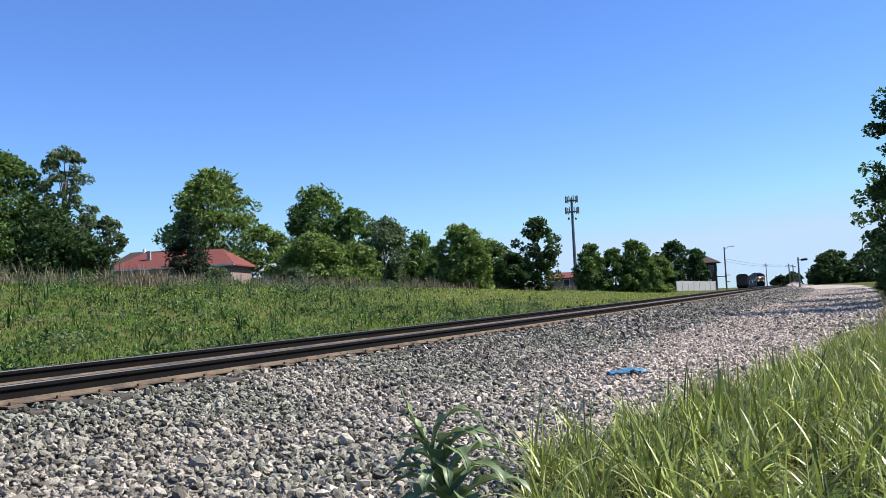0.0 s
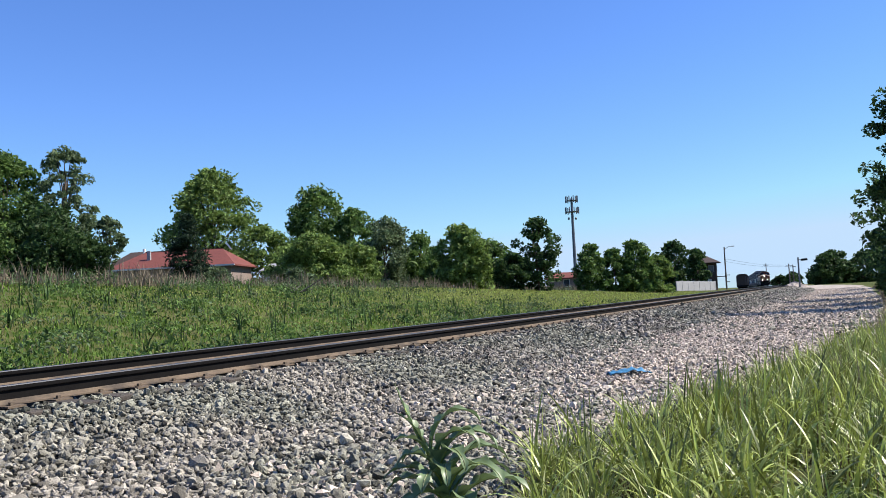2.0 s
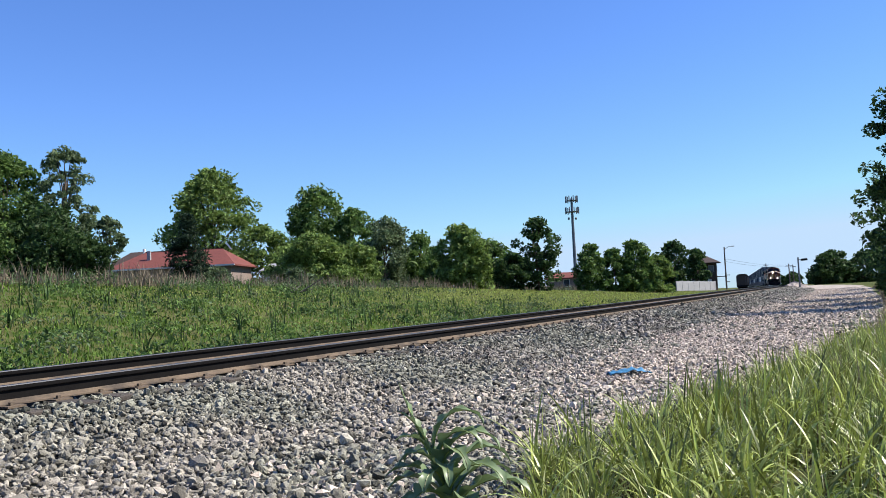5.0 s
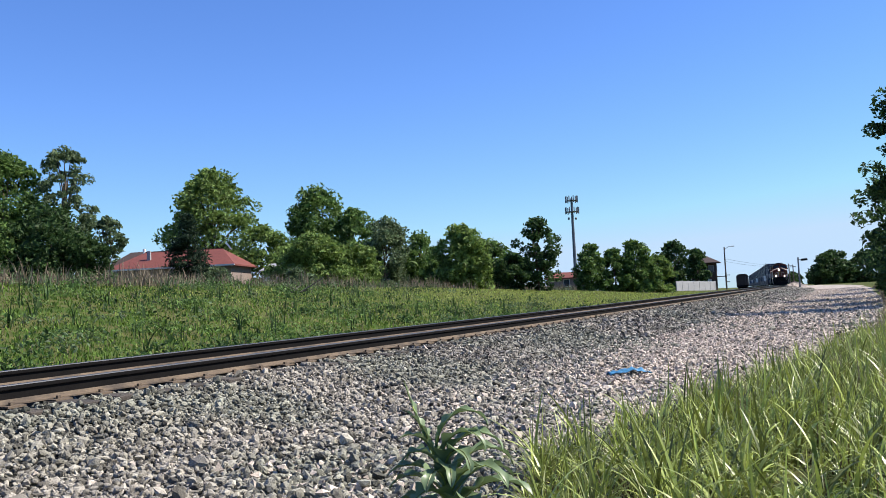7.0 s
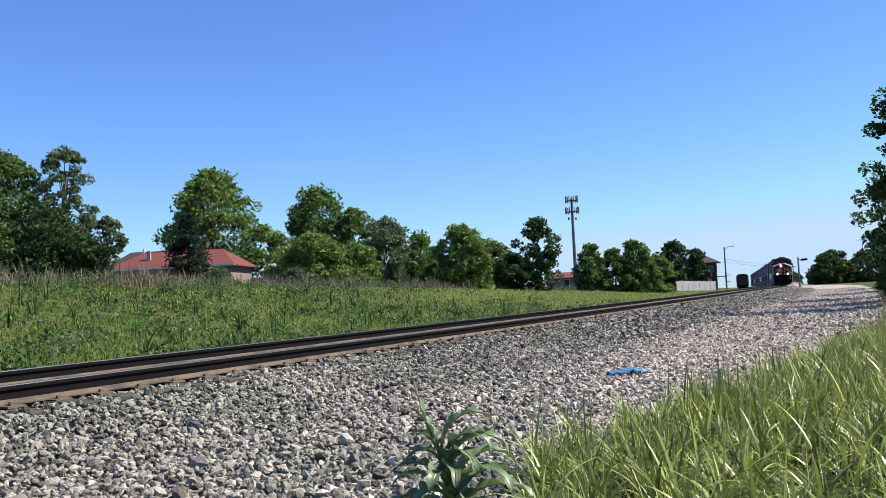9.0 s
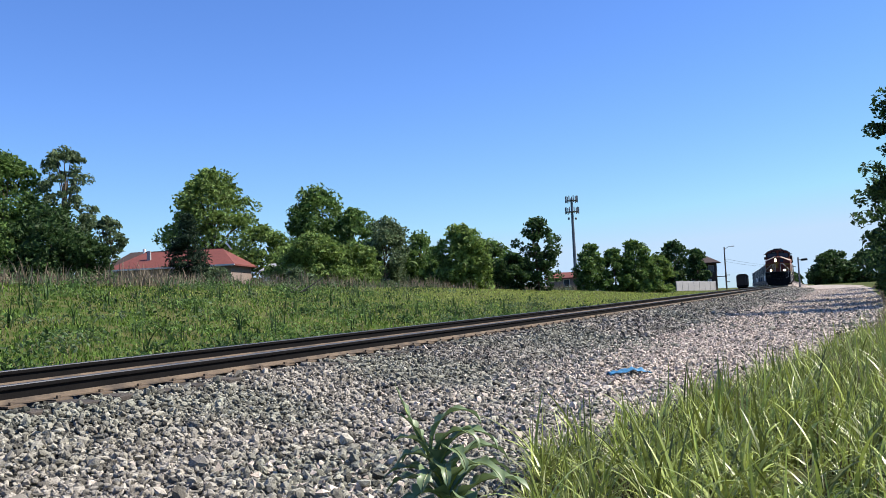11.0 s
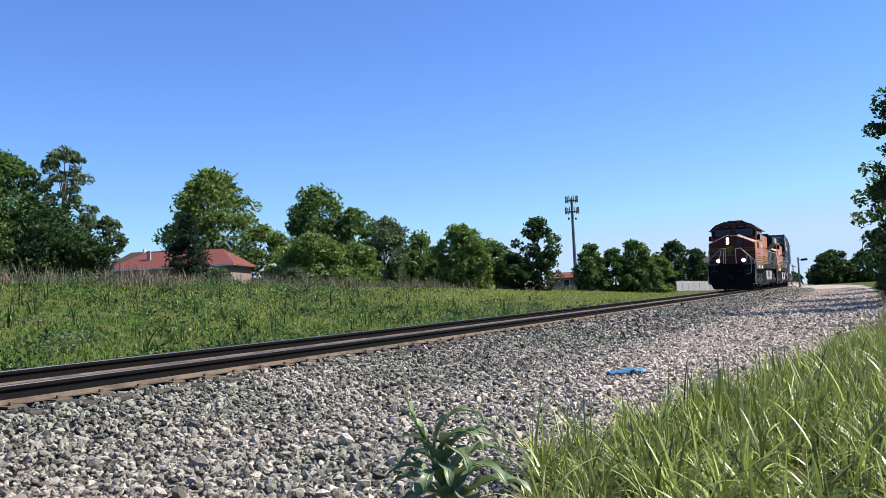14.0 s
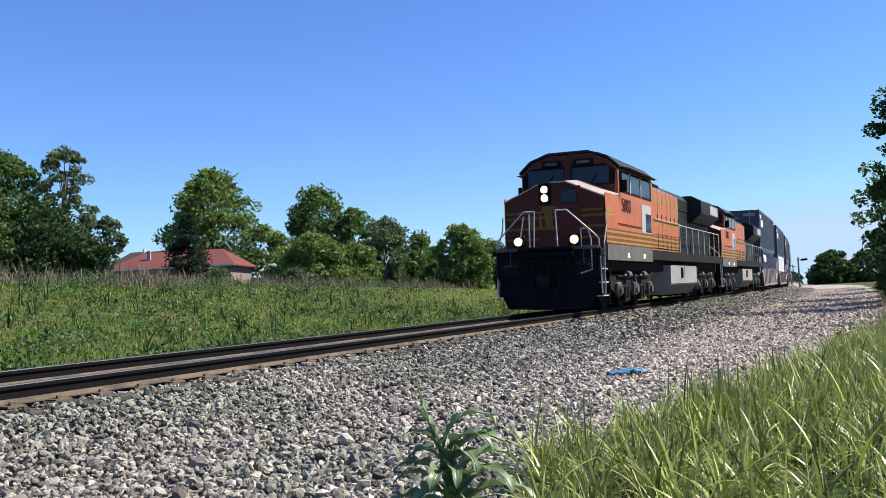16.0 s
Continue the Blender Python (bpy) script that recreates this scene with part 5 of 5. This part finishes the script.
def build_parked():
    """A freight car standing on a side track, seen from its end."""
    p = tagged(new("freight_car"), "dark freight car with rounded roof standing on a side track", "rail car")
    base = Vector((76.0, 230.0, -2.05))
    p.matrix_basis = Matrix.Translation(base) @ Matrix.Rotation(math.atan2(-math.cos(0.327), -math.sin(0.327)), 4, "Z")
    prof = [(-1.48, 0.95), (1.48, 0.95), (1.48, 3.3), (1.25, 3.75), (0.7, 4.0), (-0.7, 4.0), (-1.25, 3.75), (-1.48, 3.3)]
    part("body", Shape().prism(prof, "x", -14, 0), M["dark_wood"], p)
    part("roof", Shape().prism([(-1.55, 3.28), (-1.5, 3.42), (-1.27, 3.83), (-0.7, 4.08), (0.7, 4.08), (1.27, 3.83), (1.5, 3.42), (1.55, 3.28), (1.2, 3.7), (0.7, 3.95), (-0.7, 3.95), (-1.2, 3.7)], "x", -14.1, 0.25), M["black"], p)
    part("end_beam", Shape().box(0, 0.2, -1.45, 1.45, 0.85, 1.2), M["grime"], p)
    part("end_panel", Shape().box(0.0, 0.06, -1.2, 1.2, 1.4, 3.0), M["dark_wood"], p)
    part("ladder", Shape().pipe([(0.1, 1.2, 1.0), (0.1, 1.2, 3.4)], 0.03).pipe([(0.1, 0.8, 1.0), (0.1, 0.8, 3.4)], 0.03), M["galv"], p)
    part("coupler", Shape().box(0.1, 0.8, -0.12, 0.12, 0.78, 0.98), M["grime"], p)
    build_truck(p, -2.0, 1.75, 0.46, 1.0, M["grime"])
    build_truck(p, -12.0, 1.75, 0.46, 1.0, M["grime"])


build_house()
build_tower_house()
build_posts()
build_parked()


def build_car():
    """A white car standing behind the field."""
    c = tagged(new("car"), "white car standing beyond the tall weeds", "car")
    c.matrix_basis = Matrix.Translation(place(-6.3, 97.0)) @ Matrix.Rotation(radians(8), 4, "Z")
    part("body", Shape().prism([(-2.2, 0.35), (2.2, 0.35), (2.2, 0.8), (1.9, 0.92), (1.1, 1.0), (-1.6, 1.0), (-2.2, 0.9)], "y", -0.88, 0.88), M["white_trim"], c)
    cab = part("cabin", Shape().hull([(-1.7, -0.8, 1.0), (1.1, -0.8, 1.0), (-1.7, 0.8, 1.0), (1.1, 0.8, 1.0), (-1.3, -0.65, 1.55), (0.4, -0.65, 1.55), (-1.3, 0.65, 1.55), (0.4, 0.65, 1.55)]), M["white_trim"], c)
    for y in (-0.8, 0.74):
        part("side_window", Shape().hull([(-1.4, y, 1.05), (0.75, y, 1.05), (-1.15, y * 0.86, 1.47), (0.3, y * 0.86, 1.47), (-1.4, y + 0.06, 1.05), (0.75, y + 0.06, 1.05)]), M["pane"], cab)
    for x in (-1.4, 1.4):
        for y in (-0.88, 0.7):
            part("wheel", Shape().tube((x, y, 0.32), (x, y + 0.18, 0.32), 0.32, n=16), M["black"], c)


build_car()


# ---- grass ----
def blades(rng, roots, length, width, mat, name, parent, bend=0.5, segs=3, label=""):
    """Curved tapering blades from their roots, joined into one mesh."""
    n = len(roots)
    a = rng.uniform(0, 2 * np.pi, n)
    ln = length * np.minimum(rng.lognormal(0, 0.28, n), 1.55)
    bd = np.abs(rng.normal(bend, bend * 0.6, n))
    w = width * rng.lognormal(0, 0.25, n)
    d = np.stack([np.cos(a), np.sin(a), np.zeros(n)], -1)
    tw = rng.normal(0, 0.6, n)
    side = np.stack([-np.sin(a + tw), np.cos(a + tw), np.zeros(n)], -1)
    p = np.array(roots, float)
    vs = []
    for i in range(segs + 1):
        u = i / segs
        ww = (w * (1 - u) ** 0.6 * (0.6 + 0.4 * min(1, u * 4)))[:, None]
        if i == segs:
            ww = ww * 0 + 0.0006
        vs.append(np.stack([p - side * ww / 2, p + side * ww / 2], 1))
        ang = bd * (0.25 + 1.5 * u)
        step = (ln / segs)[:, None]
        p = p + step * (d * np.sin(ang)[:, None] + np.array([0, 0, 1.0])[None] * np.cos(ang)[:, None])
    v = np.concatenate(vs, 1)
    k = 2 * (segs + 1)
    f = np.array([(2 * i, 2 * i + 1, 2 * i + 3, 2 * i + 2) for i in range(segs)])
    f = (f[None] + (np.arange(n) * k)[:, None, None]).reshape(-1, 4)
    ob = new(name, fast_mesh(name, v.reshape(-1, 3), f, mat, smooth=True))
    tagged(ob, label, "grass", kind="stuff")
    return ob


def verge_lat(s):
    return np.interp(s, [-6, -3.6, 0, 8, 22, 40, 90, 170, 400], [5.1, 5.6, 6.45, 7.75, 8.15, 8.4, 9.3, 11.0, 14.0])


def build_grass():
    rng = np.random.default_rng(21)
    # field beyond the line
    n = 170000
    s = -12 + 150 * rng.uniform(0, 1, n) ** 1.3
    l = -3.3 - 30 * rng.uniform(0, 1, n) ** 1.1
    k = np.array([rng_noise(a, b, 0.25, 9) + 0.5 * rng_noise(a, b, 0.8, 2) for a, b in zip(s, l)])
    keep = k > -0.55
    s, l, k = s[keep], l[keep], k[keep]
    # lush, dark near end (lens falloff in the colour), thin yellow far and by ballast
    bright_share = np.clip((s - 12) / 38, 0, 0.95) + 0.30 * np.clip((l + 8) / 4, 0, 1) + 0.2 * k
    dry = rng.uniform(0, 1, len(s)) < bright_share
    blades(rng, on_ground(s[~dry], l[~dry], -0.02), 0.17, 0.048, M["grass_field"], "field_grass", None, 0.95, 2, "rough dark green grass over the field beside the track")
    blades(rng, on_ground(s[dry], l[dry], -0.02), 0.15, 0.040, M["grass_bright_yellow"], "sunny_field_grass", None, 0.9, 2, "yellowish green grass over the field beside the track")
    m = rng.uniform(0, 1, len(s)) < 0.035
    blades(rng, on_ground(s[m], l[m], -0.02), 0.30, 0.022, M["grass_dry"], "dry_field_grass", None, 0.3, 2, "dry straw-coloured stalks among the field grass")
    # tall brush along the far edge of the field, in patches
    for n, ln, wd, bend, mat, name, lab, seed in ((24000, 0.85, 0.045, 0.45, "grass_dry", "tall_dry_weeds", "tall grey-brown dry weeds along the field edge", 41), (14000, 0.65, 0.055, 0.55, "leaf_grey", "tall_green_weeds", "tall grey-green weeds along the field edge", 43)):
        s = rng.uniform(-5, 115, n)
        l = -26.8 + rng.normal(0, 2.2, n) + 1.2 * np.sin(s * 0.35)
        k = np.array([rng_noise(a, b, 0.35, seed) + 0.6 * rng_noise(a, b, 1.3, seed) for a, b in zip(s, l)])
        ok = (k > 0.02) & ((s < 53) | (s > 60))
        s, l, k = s[ok], l[ok], k[ok]
        blades(rng, on_ground(s, l, -0.05), ln * (0.55 + 1.1 * np.minimum(k, 0.6)), wd, M[mat], name, None, bend, 3, lab)
    # verge by the way
    n = 26000
    s = -6 + 90 * rng.uniform(0, 1, n) ** 1.7
    l = verge_lat(s) + 0.3 + rng.exponential(1.6, n)
    far = on_ground(s, l)[:, 1] > 7.5
    s, l = s[far], l[far]
    n = len(s)
    blades(rng, on_ground(s, l, -0.02), 0.34, 0.016, M["grass_near"], "verge_grass", None, 0.45, 4, "long green grass on the verge of the gravel way")
    m = rng.uniform(0, 1, n) < 0.45
    blades(rng, on_ground(s[m], l[m] - 0.2, -0.02), 0.30, 0.014, M["grass_dry"], "dry_verge_grass", None, 0.5, 4, "dry straw stalks in the verge grass")
    # rank grass close to the camera, in tufts whose blades spread from one root
    for n, per, ln, wd, bend, segs, spread, mat, name, lab in (
            (430, 20, 0.29, 0.012, 0.70, 6, 0.030, "grass_near", "rank_grass", "long green grass blades close by"),
            (300, 11, 0.44, 0.024, 1.05, 8, 0.028, "grass_near", "broad_grass", "broad drooping green grass blades with pale highlights"),
            # Brown blades that darken the gaps between tufts the way shade would.
            (420, 12, 0.20, 0.010, 1.25, 5, 0.060, "tuft_gap_shade", "dead_grass", "dark brown blades at the foot of the tufts, in place of shade")):
        s = rng.uniform(-7.5, 8.0, n * 3)
        u = rng.uniform(0, 1, n * 3)
        l = verge_lat(s) + 0.15 + 3.0 * u ** 1.6 + rng.normal(0, 0.12, n * 3)
        P = on_ground(s, l, -0.02)
        tuft = np.array([rng_noise(a, b, 1.4, 31) for a, b in zip(s, l)])
        ok = (P[:, 1] > 2.5) & (P[:, 0] > 0.20 + 0.12 * (P[:, 1] - 3.3)) & (tuft > -0.12 - 0.35 * u)
        P = P[ok][:n * 2]
        P = np.repeat(P, per, 0)
        P = P + rng.normal(0, spread, P.shape) * np.array([1, 1, 0])
        blades(rng, P, ln, wd, M[mat], name, None, bend, segs, lab)
    n = 5000
    s = rng.uniform(-15, -3, n)
    l = rng.uniform(5.6, 12.5, n)
    P = on_ground(s, l, -0.02)
    ok = (P[:, 1] < 0.8) & (np.hypot(P[:, 0], P[:, 1]) > 0.7)
    blades(rng, P[ok], 0.26, 0.014, M["grass_near"], "bank_grass", None, 0.7, 4, "long green grass on the bank behind")
    # coarse leafy weeds in the field, low clumps and upright stalks
    for n, s1, high, size, mat, name, lab in (
            (200, 36, 0.13, 0.060, "leaf_mid", "field_weeds", "low green leafy weeds all through the field"),
            (110, 50, 0.17, 0.060, "leaf_dark", "dark_field_weeds", "low dark leafy weeds scattered through the field"),
            (60, 50, 0.12, 0.055, "leaf_grey", "grey_field_weeds", "low grey-green weeds scattered through the field")):
        s, l = -6 + (s1 + 6) * rng.uniform(0, 1, n) ** 1.4, rng.uniform(-26, -5, n)
        pts = []
        for a, b in zip(s, l):
            c = on_ground(a, b, 0.10)
            r = rng.uniform(0.18, 0.62)
            pts.append(c + rng.normal(0, 1, (90, 3)) * np.array([r, r, high * rng.uniform(0.6, 1.5)]) + np.array([0, 0, 0.06]))
        w = new(name, leaf_mesh(name, rng, np.concatenate(pts), size, M[mat], flat=0.2))
        tagged(w, lab, "weeds", kind="stuff")
    n = 70
    s, l = rng.uniform(-2, 40, n), rng.uniform(-20, -6, n)
    base = np.repeat(on_ground(s, l), 7, 0) + rng.normal(0, 0.07, (n * 7, 3)) * np.array([1, 1, 0])
    blades(rng, base, 0.55, 0.05, M["leaf_dark"], "dock_stalks", None, 0.3, 4, "dark upright stalks of dock in the field")


build_grass()


WEED = Vector((-0.02, 4.55, -0.62))


def build_weed():
    """A coarse weed with long lobed leaves on a stem."""
    W = tagged(new("weed_plant"), "broad-leaved green weed with ragged pale-ribbed leaves", "plant")
    W.location = WEED

    def leaf(root, deg, up, length, width, droop, seed):
        """A long leaf with a wavy edge, folded along a pale midrib; droop bends it over."""
        r = np.random.default_rng(seed)
        n = 22
        d = Vector((math.cos(radians(deg)), math.sin(radians(deg)), 0))
        side = Vector((-d.y, d.x, 0))
        v, f, ribs = [], [], []
        p, ang, ph = Vector(root), up, r.uniform(0, 6.28)
        for i in range(n + 1):
            u = i / n
            w = max(0.0015, width * math.sin(math.pi * (0.06 + 0.94 * u)) ** 0.75 * (1 - 0.35 * u) * (1 + 0.30 * math.sin(u * 23 + ph) + 0.10 * r.normal()))
            nrm = Vector((-d.x * math.sin(ang), -d.y * math.sin(ang), math.cos(ang)))
            wave = 0.22 * w * math.sin(u * 25 + ph)
            v += [p - side * w + nrm * (0.45 * w + wave), p - side * w * 0.5 + nrm * 0.16 * w, p.copy(), p + side * w * 0.5 + nrm * 0.16 * w, p + side * w + nrm * (0.45 * w - wave)]
            ribs.append(p + nrm * 0.0015)
            p = p + (d * math.cos(ang) + Vector((0, 0, math.sin(ang)))) * (length / n)
            ang -= droop * (0.4 + 1.2 * u) / n
            if i:
                q = 5 * i
                f += [(q - 5 + j, q - 4 + j, q + 1 + j, q + j) for j in range(4)]
        lf = part("leaf", mesh_of("leaf", v, f, M["weed_leaf"], smooth=True), None, W)
        sh = Shape()
        for i in range(0, n, 2):
            sh.tube(ribs[i], ribs[min(n, i + 2)], 0.0055 * (1 - i / n) + 0.0015, 0.0055 * (1 - (i + 2) / (n + 2)) + 0.0015, n=5)
        part("rib", sh, M["grass_near"], lf, "pale green midrib")

    part("stem", Shape().pipe([(0, 0, -0.05), (-0.02, 0, 0.18), (-0.05, 0, 0.34), (-0.10, 0.0, 0.48)], 0.012), M["grass_near"], W, "pale green stem")
    rows = ((-0.11, 0.47, 172, 1.15, 0.37, 0.034, -0.15), (-0.10, 0.47, 182, 1.25, 0.26, 0.040, 0.9), (-0.08, 0.46, 5, 1.50, 0.44, 0.046, 3.3), (-0.09, 0.44, 200, 1.15, 0.24, 0.045, 1.9),
            (-0.06, 0.40, -30, 1.40, 0.40, 0.052, 3.2), (-0.06, 0.36, 195, 1.20, 0.28, 0.050, 2.8), (-0.05, 0.36, -8, 1.35, 0.46, 0.060, 3.0), (-0.05, 0.34, 150, 1.25, 0.30, 0.050, 2.8),
            (-0.05, 0.33, -60, 1.30, 0.40, 0.062, 3.0), (-0.04, 0.30, 190, 0.85, 0.34, 0.048, 1.9), (-0.03, 0.28, -85, 1.2, 0.38, 0.065, 2.8), (-0.03, 0.28, 12, 1.2, 0.48, 0.066, 2.7),
            (-0.03, 0.26, -110, 1.1, 0.38, 0.065, 2.6), (-0.02, 0.24, -40, 1.1, 0.48, 0.075, 2.5), (-0.02, 0.22, 170, 0.95, 0.38, 0.060, 2.3), (-0.02, 0.20, 30, 1.0, 0.48, 0.070, 2.2),
            (0.0, 0.16, -15, 0.95, 0.50, 0.075, 2.1), (0.0, 0.16, -130, 1.0, 0.40, 0.070, 2.2), (0.0, 0.14, -70, 0.9, 0.42, 0.075, 2.0), (0.0, 0.12, 185, 0.8, 0.40, 0.065, 1.8), (0.0, 0.12, 95, 1.0, 0.40, 0.065, 2.0))
    for k, (x, z, deg, up, length, width, droop) in enumerate(rows):
        leaf((x, 0, z), deg, up, length, width, droop, 100 + k)
    return W


weed = build_weed()


def build_litter():
    """A crumpled blue sheet on the gravel, and broken wood in the field."""
    rng = np.random.default_rng(3)
    b = tagged(new("plastic_sheet"), "crumpled bright blue plastic sheet lying on the gravel", "litter")
    c = on_ground(3.93, 4.85)
    b.location = Vector(c) + Vector((0, 0, 0.035))
    M["blue"] = material("blue_plastic", (0.03, 0.15, 0.28), 0.5, vary=0.3, scale=8, fine=40, bump=0.3)
    nx, ny = 22, 12
    v, f = [], []
    for i in range(nx):
        for j in range(ny):
            x, y = (i / (nx - 1) - 0.5) * 0.62, (j / (ny - 1) - 0.5) * 0.34
            r = 1 + 0.25 * noise.noise(Vector((x * 5, y * 5, 1)))
            z = 0.07 * abs(noise.noise(Vector((x * 9, y * 9, 4)))) + 0.06 * max(0, 1 - (abs(x) * 3.4) ** 2) * max(0, 1 - (abs(y) * 4) ** 2)
            v.append((x * r, y * r, z))
    for i in range(nx - 1):
        for j in range(ny - 1):
            f.append((i * ny + j, (i + 1) * ny + j, (i + 1) * ny + j + 1, i * ny + j + 1))
    sheet = part("sheet", mesh_of("sheet", v, f, M["blue"], smooth=True), None, b)
    so = sheet.modifiers.new("thick", "SOLIDIFY")
    so.thickness = 0.004
    w = tagged(new("broken_branch"), "pile of grey broken branches lying in the grass", "branch")
    p = on_ground(31.0, -19.5)
    w.location = Vector(p)
    for i in range(9):
        a = rng.uniform(0, 3.14)
        q = Vector((math.cos(a), math.sin(a) * 0.4, rng.uniform(0.1, 0.6)))
        o = Vector((rng.normal(0, 0.5), rng.normal(0, 0.3), 0.05))
        part("branch", Shape().tube(o, o + q * rng.uniform(0.7, 1.4), 0.05, 0.02, n=6), M["pole_wood"], w)


def build_gravel_pile():
    """A tipped pile of gravel beside the line."""
    rng = np.random.default_rng(19)
    g = tagged(new("gravel_pile"), "low tipped pile of pale gravel beside the track", "gravel pile")
    g.location = Vector(on_ground(214.0, 3.6, -0.1))
    n, m = 28, 9
    v, f = [(0, 0, 1.45)], []
    for j in range(1, m + 1):
        for i in range(n):
            a, u = 2 * math.pi * i / n, j / m
            r = 3.6 * u * (1 + 0.16 * math.sin(2 * a + 1) + 0.08 * rng.normal())
            z = 1.45 * (1 - u) ** 1.1 * (1 + 0.12 * rng.normal())
            v.append((r * math.cos(a), r * math.sin(a) * 1.6, max(z, 0) if j < m else -0.2))
    f += [(0, 1 + i, 1 + (i + 1) % n) for i in range(n)]
    for j in range(m - 1):
        for i in range(n):
            a, b = 1 + j * n + i, 1 + j * n + (i + 1) % n
            f.append((a, a + n, b + n, b))
    part("heap", mesh_of("heap", v, f, M["way"]), None, g)


build_litter()
build_gravel_pile()


def off_ties(s, l, r):
    """Leaves the tops of the ties bare, but for a few stones."""
    over = np.abs((s + 12 + 0.265) % 0.53 - 0.265) < 0.15
    return ~over | (np.abs(l) > 1.34) | (r.uniform(size=len(s)) < 0.10)


def build_stones():
    rng = np.random.default_rng(12)
    def near_keep(s, l, r):
        dusty = np.clip((l - 3.1) / 1.6, 0, 1) * np.clip((s + 2.5) / 5, 0, 1)
        return (l < verge_lat(s) + 0.4) & (r.uniform(size=len(s)) > 0.8 * dusty) & off_ties(s, l, r)
    B, BL, G, GL = "ballast_stones", "grey broken ballast stones", "gravel_stones", "pale pinkish gravel stones of the way"
    stones(rng, -6.2, 3.0, 0.9, 6.6, 820, 0.026, M["stone"], B, BL, keep=near_keep, lift=0.6)
    stones(rng, 3.0, 10.5, 0.9, 6.6, 560, 0.029, M["stone"], B, BL, True, keep=near_keep, lift=0.5)
    stones(rng, 10.5, 45, 0.9, 7.6, 140, 0.043, M["stone"], B, BL, True, keep=lambda s, l, r: ((l < 3.4) | (r.uniform(size=len(s)) < 0.15)) & off_ties(s, l, r), lift=0.5)
    stones(rng, 45, 150, 1.0, 4.2, 34, 0.065, M["stone"], B, BL, True)
    stones(rng, 14, 110, 3.2, 8.5, 55, 0.042, M["stone_pale"], G, GL, True, keep=lambda s, l, r: l < verge_lat(s) + 0.3)
    stones(rng, -8, 70, -0.68, 0.68, 70, 0.030, M["stone"], B, BL, True, lift=0.2, keep=off_ties)
    stones(rng, -8, 70, -3.1, -0.85, 50, 0.036, M["stone"], B, BL, True, lift=0.2, keep=off_ties)
    stones(rng, -5.5, 14, 2.6, 7.2, 360, 0.031, M["stone_pale"], G, GL, True, lift=0.5, keep=lambda s, l, r: (l < verge_lat(s) + 0.3) & (r.uniform(size=len(s)) < np.clip((l - 2.5) / 2.6, 0, 1) * np.clip((s + 5) / 7, 0.35, 1)))
    stones(rng, -16, -6.2, 0.9, 5.4, 200, 0.038, M["stone"], B, BL, True, keep=off_ties)
    # single loose stones on top, nearest the camera
    shapes = []
    for k in range(8):
        bm = bmesh.new()
        bmesh.ops.create_icosphere(bm, subdivisions=1, radius=1.0)
        for v in bm.verts:
            v.co = Vector((v.co.x * 1.15, v.co.y * 0.85, v.co.z * 0.62)) * rng.uniform(0.65, 1.2)
        me = bpy.data.meshes.new("stone")
        bm.to_mesh(me)
        bm.free()
        me.materials.append(M["stone_one"])
        shapes.append(me)
    for i in range(290):
        s, l = rng.uniform(-6, 5), rng.uniform(1.7, 5.6)
        o = new("stone", shapes[i % 8])
        o.parent = ground
        o.matrix_basis = Matrix.Translation(Vector(on_ground(s, l, 0.028))) @ Euler((rng.uniform(0, 0.8), rng.uniform(0, 0.8), rng.uniform(0, 6.3))).to_matrix().to_4x4() @ Matrix.Scale(rng.uniform(0.022, 0.038), 4)


build_stones()

motions()
